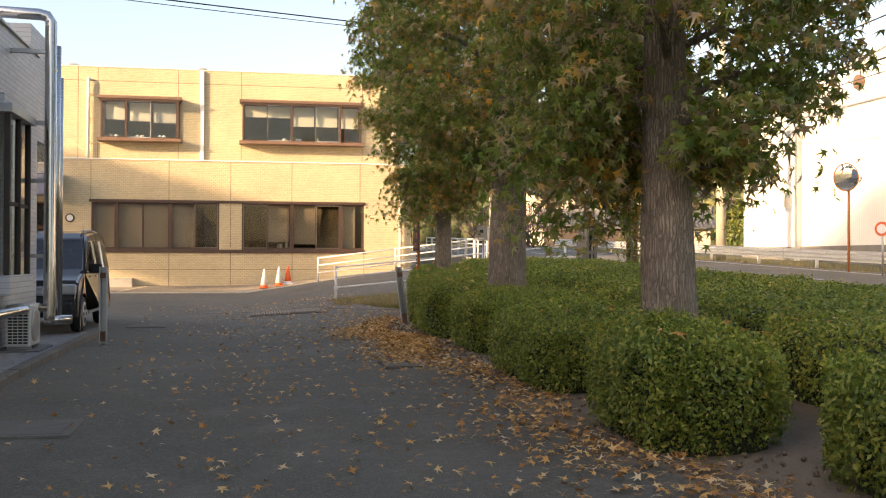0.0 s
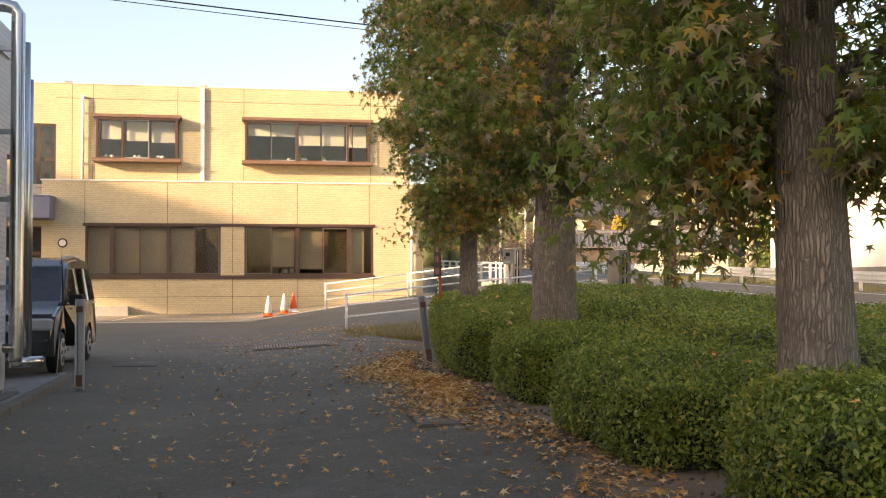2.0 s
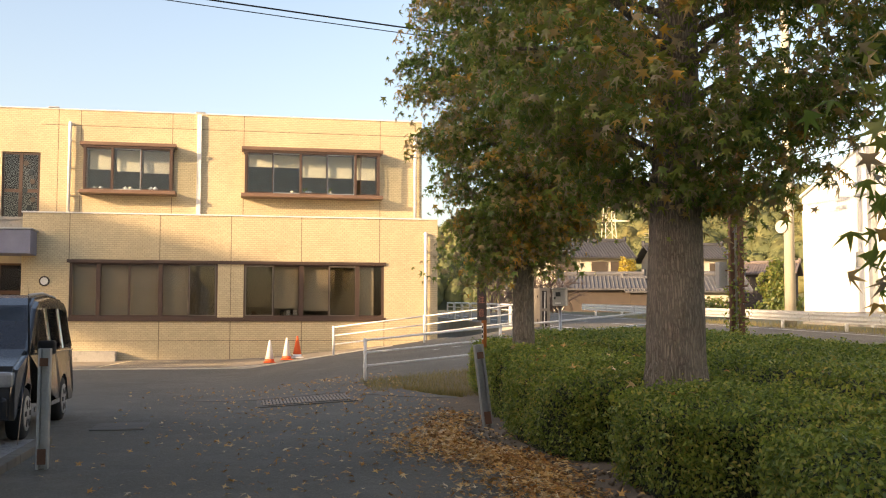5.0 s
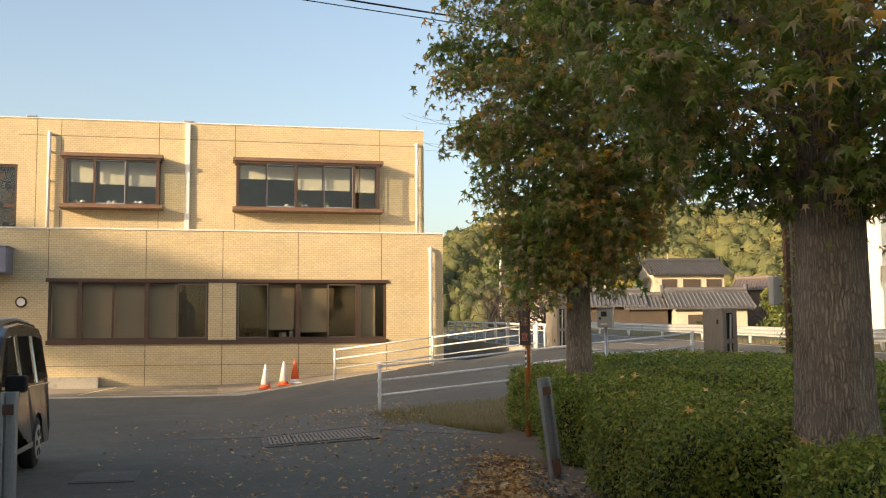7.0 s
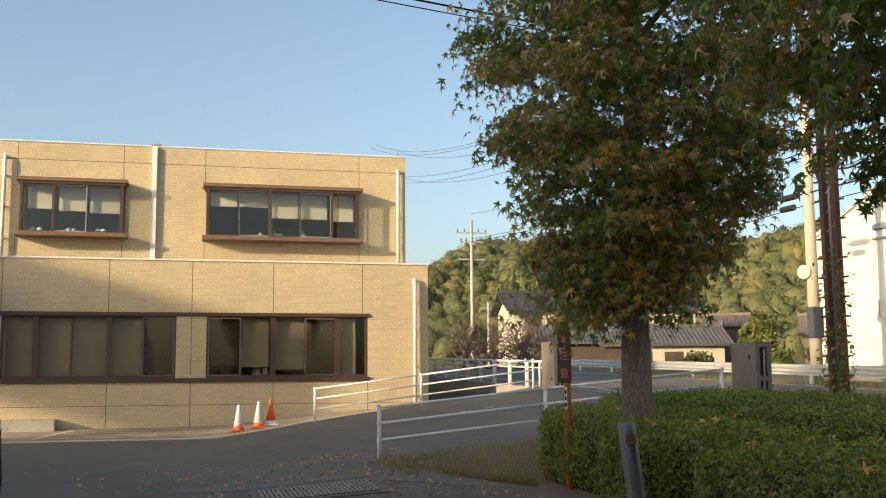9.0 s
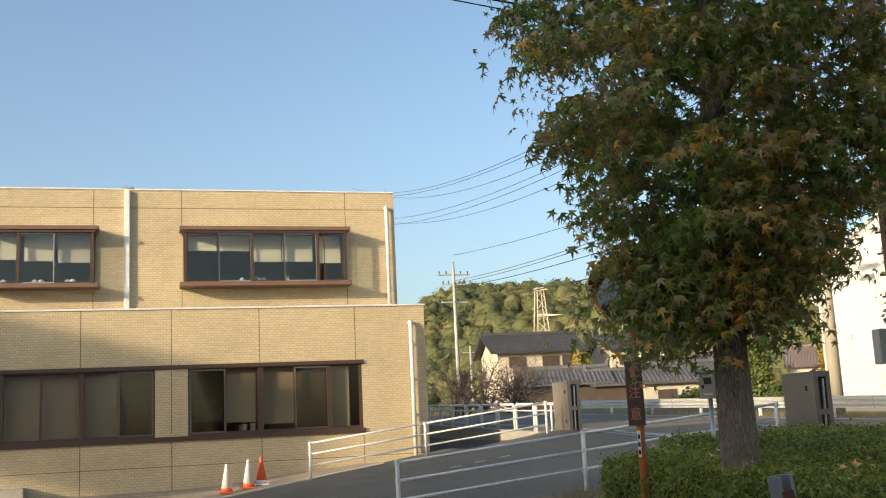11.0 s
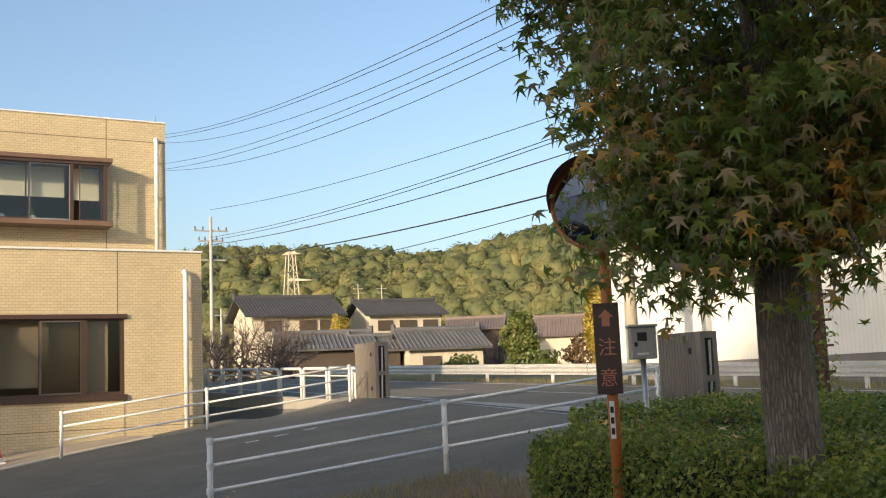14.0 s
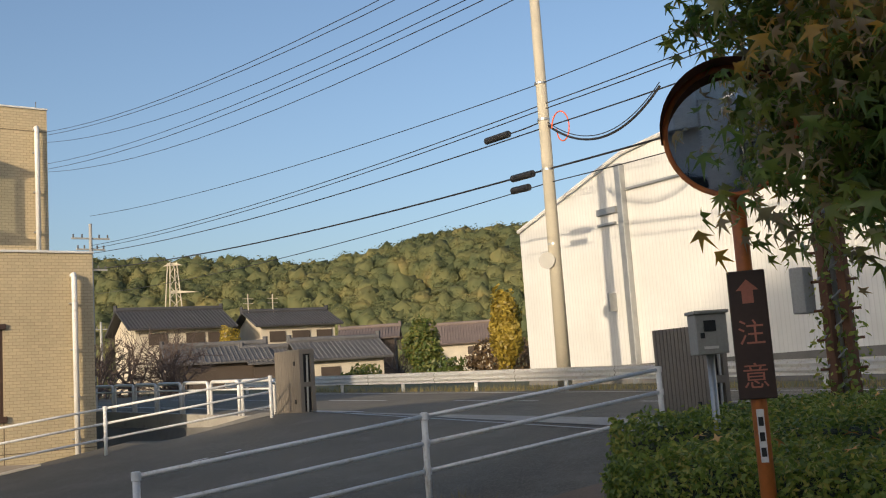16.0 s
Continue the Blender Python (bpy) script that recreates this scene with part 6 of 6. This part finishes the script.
hedge("hedge", 0.12, 2.10, -23.20, -20.35, 0.46, 0.57, 5, 3000, 0.040, HL, 0.40)
hedge("hedge", 0.50, 2.35, -19.40, -17.75, 0.57, 0.64, 15, 3000, 0.042, HL, 0.36)
hedge("hedge", 1.08, 2.75, -17.60, -14.35, 0.64, 0.70, 6, 3000, 0.044, HL, 0.36)
hedge("hedge", 3.0, 6.3, -35.5, -32.5, 0.24, 0.30, 7, 1500, 0.050, HB, 0.3)
hedge("hedge", 1.82, 6.3, -32.2, -29.0, 0.29, 0.37, 17, 1900, 0.046, HB, 0.36)
hedge("hedge", 2.02, 6.2, -28.6, -20.3, 0.36, 0.62, 8, 1400, 0.052, HB, 0.3)
hedge("hedge", 2.45, 6.1, -20.2, -13.0, 0.62, 0.84, 9, 1400, 0.052, HB, 0.3)

# fallen leaves: a drift along the hedge, a thin scatter over the drive
rng = np.random.default_rng(8)
n1, n2, n3 = 5400, 2600, 2100
ya = np.where(rng.uniform(0, 1, n1) < 0.55, rng.normal(-22.2, 2.0, n1), rng.uniform(-34, -17.5, n1))
xa = 0.05 - np.abs(rng.normal(0, 0.36, n1)) + 0.22 * np.sin(ya * 1.3) + rng.uniform(-0.1, 0.30, n1) - 0.35 * np.exp(-((ya + 22.5) / 3.2) ** 2)
yb = rng.uniform(-36, -9, n2)
xb = rng.triangular(-5.0, 0.2, 0.6, n2)
yc = rng.uniform(-35, -13, n3)
xc = rng.uniform(-0.1, 6.0, n3)
X, Y = np.concatenate([xa, xb]), np.concatenate([ya, yb])
P = np.stack([X, Y, height(X, Y) + rng.uniform(0.018, 0.04, len(X))], 1)
tagged(scatter_leaves("fallen_leaves", P, np.tile([0, 0, 1.0], (len(P), 1)), 0.064, LITTER, M_FALLEN, rng, 0.28), "dry orange and brown leaves strewn over the drive", "leaves", kind="stuff")
zt = np.interp(yc, [-35, -31, -28, -24, -21, -18, -13], [0.27, 0.36, 0.33, 0.44, 0.55, 0.66, 0.84]) + 0.03
keep = rng.uniform(0, 1, n3) < np.where(xc < 2.4, 0.42, 0.22)
on = np.zeros(n3, bool)
for a, b, c, d in ((0.9, 2.3, -33.6, -32.3), (0.2, 1.0, -31.4, -30.2), (0.3, 1.8, -28.6, -26.4), (0.4, 1.8, -25.4, -23.8), (0.4, 1.9, -23.0, -20.4), (0.7, 2.1, -19.2, -18.0), (1.3, 2.5, -17.3, -14.7), (3.1, 6.1, -35.2, -32.7), (1.95, 6.1, -32.0, -29.2), (2.6, 6.0, -28.3, -20.5), (2.8, 5.9, -20.0, -13.3)):
    on |= (xc > a) & (xc < b) & (yc > c) & (yc < d)
keep &= on
P = np.stack([xc, yc, zt], 1)[keep]
tagged(scatter_leaves("leaves_on_hedge", P, np.tile([0, 0, 1.0], (len(P), 1)), 0.088, LITTER, M_FALLEN, rng, 0.45), "pale dry leaves lying on the hedge tops", "leaves", kind="stuff")

# clods and small stones on the planting bed
CLOD = ([(0, 0, 0.5), (0.5, 0.1, 0), (-0.1, 0.45, 0.05), (-0.5, -0.05, 0.1), (0.1, -0.45, 0), (0.05, 0.05, -0.3)], [(0, 1, 2), (0, 2, 3), (0, 3, 4), (0, 4, 1), (5, 2, 1), (5, 3, 2), (5, 4, 3), (5, 1, 4)])
n = 700
cy = rng.uniform(-34, -18, n)
cx = rng.uniform(-0.25, 0.35, n) + np.where((cy > -30) & (cy < -28.9) | (cy < -31.6), rng.uniform(0, 1.3, n), 0)
P = np.stack([cx, cy, height(cx, cy) + 0.012], 1)
tagged(scatter_leaves("soil_clods", P, np.tile([0, 0, 1.0], (n, 1)), 0.045, CLOD, M_SOIL, rng, 0.35), "brown soil clods and small stones along the hedge", "soil", kind="stuff")

# ivy climbing the steel pole
n = 520
iz = 0.75 + 2.4 * rng.uniform(0, 1, n) ** 1.5
ia = rng.uniform(0, 2 * math.pi, n)
ir = 0.10 + 0.12 * rng.uniform(0, 1, n)
side = rng.uniform(-1, 1, n)
P = np.stack([7.22 - 0.10 * side + ir * np.cos(ia), -12.28 + 0.135 * side + ir * np.sin(ia), iz], 1)
scatter_leaves("ivy", P, np.stack([np.cos(ia), np.sin(ia), 0.4 + 0 * ia], 1), 0.085, OVAL, M_HEDGE, rng, 0.6, lp, "climbing green ivy")

# dry grass by the fence
BLADE = ([(-0.03, 0, 0), (0.03, 0, 0), (0.0, 0.12, 1.0)], [(0, 1, 2)])
n = 7200
gx, gy = rng.uniform(-0.35, 2.9, n), rng.uniform(-15.2, -10.75, n)
gx = np.where(gy < -13, np.maximum(gx, 0.2 + 0.3 * np.abs(gy + 13)), gx)
P = np.stack([gx, gy, height(gx, gy)], 1)
g = scatter_leaves("dry_grass", P, np.tile([0, 0, 1.0], (n, 1)), 0.13, BLADE, M_GRASS, rng, 0.3)
tagged(g, "tufts of dry yellow-green grass by the fence", "grass", kind="stuff")
n = 3000
gy = rng.uniform(-20, 18, n)
gx = rng.uniform(15.4, 17.5, n)
P = np.stack([gx, gy, height(gx, gy)], 1)
tagged(scatter_leaves("verge_grass", P, np.tile([0, 0, 1.0], (n, 1)), 0.22, BLADE, M_GRASS, rng, 0.3), "rough grass under the guard rail", "grass", kind="stuff")


def shrub(name, x, y, z0, r, h, mat, n, seed, label, size=0.28):
    """A garden tree seen from afar: short trunk and a leafy uneven crown."""
    rng = np.random.default_rng(seed)
    t = thing(name, (x, y, z0), label, "tree", "garden trees")
    part("trunk", tube([(x, y, z0), (x, y, z0 + h * 0.6)], 0.12, 8, None, 0.05), M_BARK, t)
    d = rng.normal(0, 1, (n, 3))
    d /= np.linalg.norm(d, axis=1, keepdims=True)
    lob = 1 + 0.18 * np.sin(d[:, 0] * 5 + seed) + 0.15 * np.sin(d[:, 2] * 6 + d[:, 1] * 4)
    p = d * (rng.uniform(0.5, 1, (n, 1)) ** 0.5) * lob[:, None] * np.array([r, r, h * 0.42]) + np.array([x, y, z0 + h * 0.58])
    scatter_leaves("crown", p, d, size, OVAL, mat, rng, 0.6, t)


shrub("garden_tree", 32.2, 31.8, 1.2, 1.15, 4.0, M_BUSH, 2600, 1, "round green garden tree beside the low roofs")
shrub("ginkgo_tree", 33.6, 25.7, 1.0, 0.95, 5.2, M_YTREE, 3200, 2, "bright yellow autumn tree next to the factory")
shrub("garden_tree", 31.2, 57.0, 3.5, 0.8, 3.6, M_YTREE, 900, 4, "small yellow-green garden tree between the houses")
shrub("garden_tree", 29.6, 26.5, 0.8, 1.4, 1.9, M_BUSH, 1200, 6, "low green garden shrub behind the guard rail")
shrub("garden_tree", 26.5, 29.5, 0.6, 1.3, 2.0, M_BUSH, 1200, 7, "low green garden shrub behind the guard rail")
shrub("garden_tree", 37.5, 31.0, 0.8, 2.4, 3.0, M_DRY, 2200, 8, "brown autumn shrub behind the guard rail", 0.3)


def bare_tree(x, y, z0, h, seed):
    rng = np.random.default_rng(seed)
    t = thing("bare_tree", (x, y, z0), "leafless cherry tree with many fine twigs", "tree", "bare trees")
    bm = bmesh.new()

    def grow(p, d, l, r, k):
        q = p + d * l
        tube([p, p.lerp(q, 0.5) + Vector(rng.normal(0, 0.04, 3)) * l, q], r, 4, bm, r * 0.6)
        if k == 0:
            return
        for _ in range(3 if k > 1 else 4):
            e = (d + Vector(rng.normal(0, 0.55, 3)) + Vector((0, 0, 0.08))).normalized()
            grow(q, e, l * rng.uniform(0.6, 0.85), r * 0.55, k - 1)
    for i in range(3):
        grow(Vector((x, y, z0)), Vector((rng.normal(0, 0.4), rng.normal(0, 0.4), 1)).normalized(), h * 0.3, 0.11, 4)
    part("bough", bm, M_TWIG, t)


bare_tree(13.9, 30.4, 0.5, 5.4, 1)
bare_tree(15.0, 29.4, 0.5, 5.0, 2)
bare_tree(12.6, 31.6, 0.5, 5.2, 3)
bare_tree(16.2, 28.6, 0.5, 4.6, 5)
bare_tree(11.6, 27.4, 0.4, 4.6, 6)
bare_tree(17.6, 33.0, 0.5, 5.0, 7)
bare_tree(36.0, 40.0, 1.0, 4.0, 4)


# ---- wooded hills ----
def hill():
    rng = np.random.default_rng(77)
    rid = np.array([(20, 300, 20), (67, 280, 30), (80, 276, 37), (91, 283, 42), (115, 268, 41), (146, 246, 37), (157, 237, 39), (170, 228, 42.5), (186, 216, 44), (215, 196, 43), (260, 160, 44), (330, 100, 40)], float)
    s = np.concatenate([[0], np.cumsum(np.linalg.norm(np.diff(rid[:, :2], axis=0), axis=1))])
    hb = tagged(new("wooded_hill"), "long wooded hill with mixed green and yellow trees", "hill", kind="structure")
    verts, faces = [], []
    na, nb = 90, 16
    for i in range(na):
        t_ = s[-1] * i / (na - 1)
        c_ = np.array([np.interp(t_, s, rid[:, k]) for k in range(3)])
        for j in range(nb):
            k = j / (nb - 1)
            off = np.array([-0.55, -0.83]) * (1 - k) * 90
            z = (c_[2] - 3.0) * math.sin(k * math.pi / 2) ** 1.2
            verts.append((c_[0] + off[0], c_[1] + off[1], z))
    for i in range(na - 1):
        for j in range(nb - 1):
            faces.append((i * nb + j, i * nb + j + 1, (i + 1) * nb + j + 1, (i + 1) * nb + j))
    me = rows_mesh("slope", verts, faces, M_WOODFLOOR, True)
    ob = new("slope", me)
    ob.parent = hb
    # tree crowns over the slope: lumpy boughs with a skin of leaf sprays
    n = 2900
    ti = rng.uniform(s[1] - 25, s[9] + 15, n)
    k = rng.uniform(0.15, 1, n)
    cx, cy, cz = (np.interp(ti, s, rid[:, a]) for a in range(3))
    px, py = cx - 0.55 * (1 - k) * 90, cy - 0.83 * (1 - k) * 90
    pz = (cz - 3.0) * np.sin(k * math.pi / 2) ** 1.2
    rad = rng.uniform(1.7, 4.3, n)
    tall = rng.uniform(0.9, 1.5, n)
    at = np.stack([px, py, pz + 0.5], 1)
    ball = bmesh.new()
    bmesh.ops.create_icosphere(ball, subdivisions=2, radius=1)
    bv = np.array([v.co[:] for v in ball.verts])
    bf = np.array([[v.index for v in f.verts] for f in ball.faces])
    ball.free()
    lump = 1 + 0.2 * np.sin(bv[None, :, 0] * 4 + at[:, :1]) * np.cos(bv[None, :, 1] * 5 + at[:, 1:2]) + rng.normal(0, 0.09, (n, len(bv)))
    V = at[:, None, :] + bv[None] * (rad[:, None] * lump * 0.84)[:, :, None] * np.stack([np.ones(n), np.ones(n), tall], 1)[:, None, :]
    faces = (bf[None] + (np.arange(n) * len(bv))[:, None, None]).reshape(-1, 3)
    me = bpy.data.meshes.new("crowns")
    me.vertices.add(n * len(bv))
    me.vertices.foreach_set("co", V.reshape(-1).astype(np.float32))
    me.loops.add(len(faces) * 3)
    me.loops.foreach_set("vertex_index", faces.reshape(-1).astype(np.int32))
    me.polygons.add(len(faces))
    me.polygons.foreach_set("loop_start", (np.arange(len(faces)) * 3).astype(np.int32))
    me.polygons.foreach_set("use_smooth", [True] * len(faces))
    me.update(calc_edges=True)
    me.materials.append(M_WOODS)
    c_ = new("crowns", me)
    c_.parent = hb
    tagged(c_, "rounded boughs of mixed woodland", kind="stuff")
    per = 82
    d = rng.normal(0, 1, (n, per, 3))
    d /= np.linalg.norm(d, axis=2, keepdims=True)
    d[:, :, 2] = np.abs(d[:, :, 2]) * 1.1 - 0.1
    grow = np.stack([np.ones(n), np.ones(n), tall], 1)[:, None, :]
    P = (at[:, None, :] + d * rad[:, None, None] * grow * rng.uniform(0.86, 1.04, (n, per, 1))).reshape(-1, 3)
    o = scatter_leaves("woods", P, d.reshape(-1, 3), 0.86, OVAL, M_WOODS, rng, 0.30, hb, "leaf sprays of mixed woodland")
    tagged(o, kind="stuff")


hill()
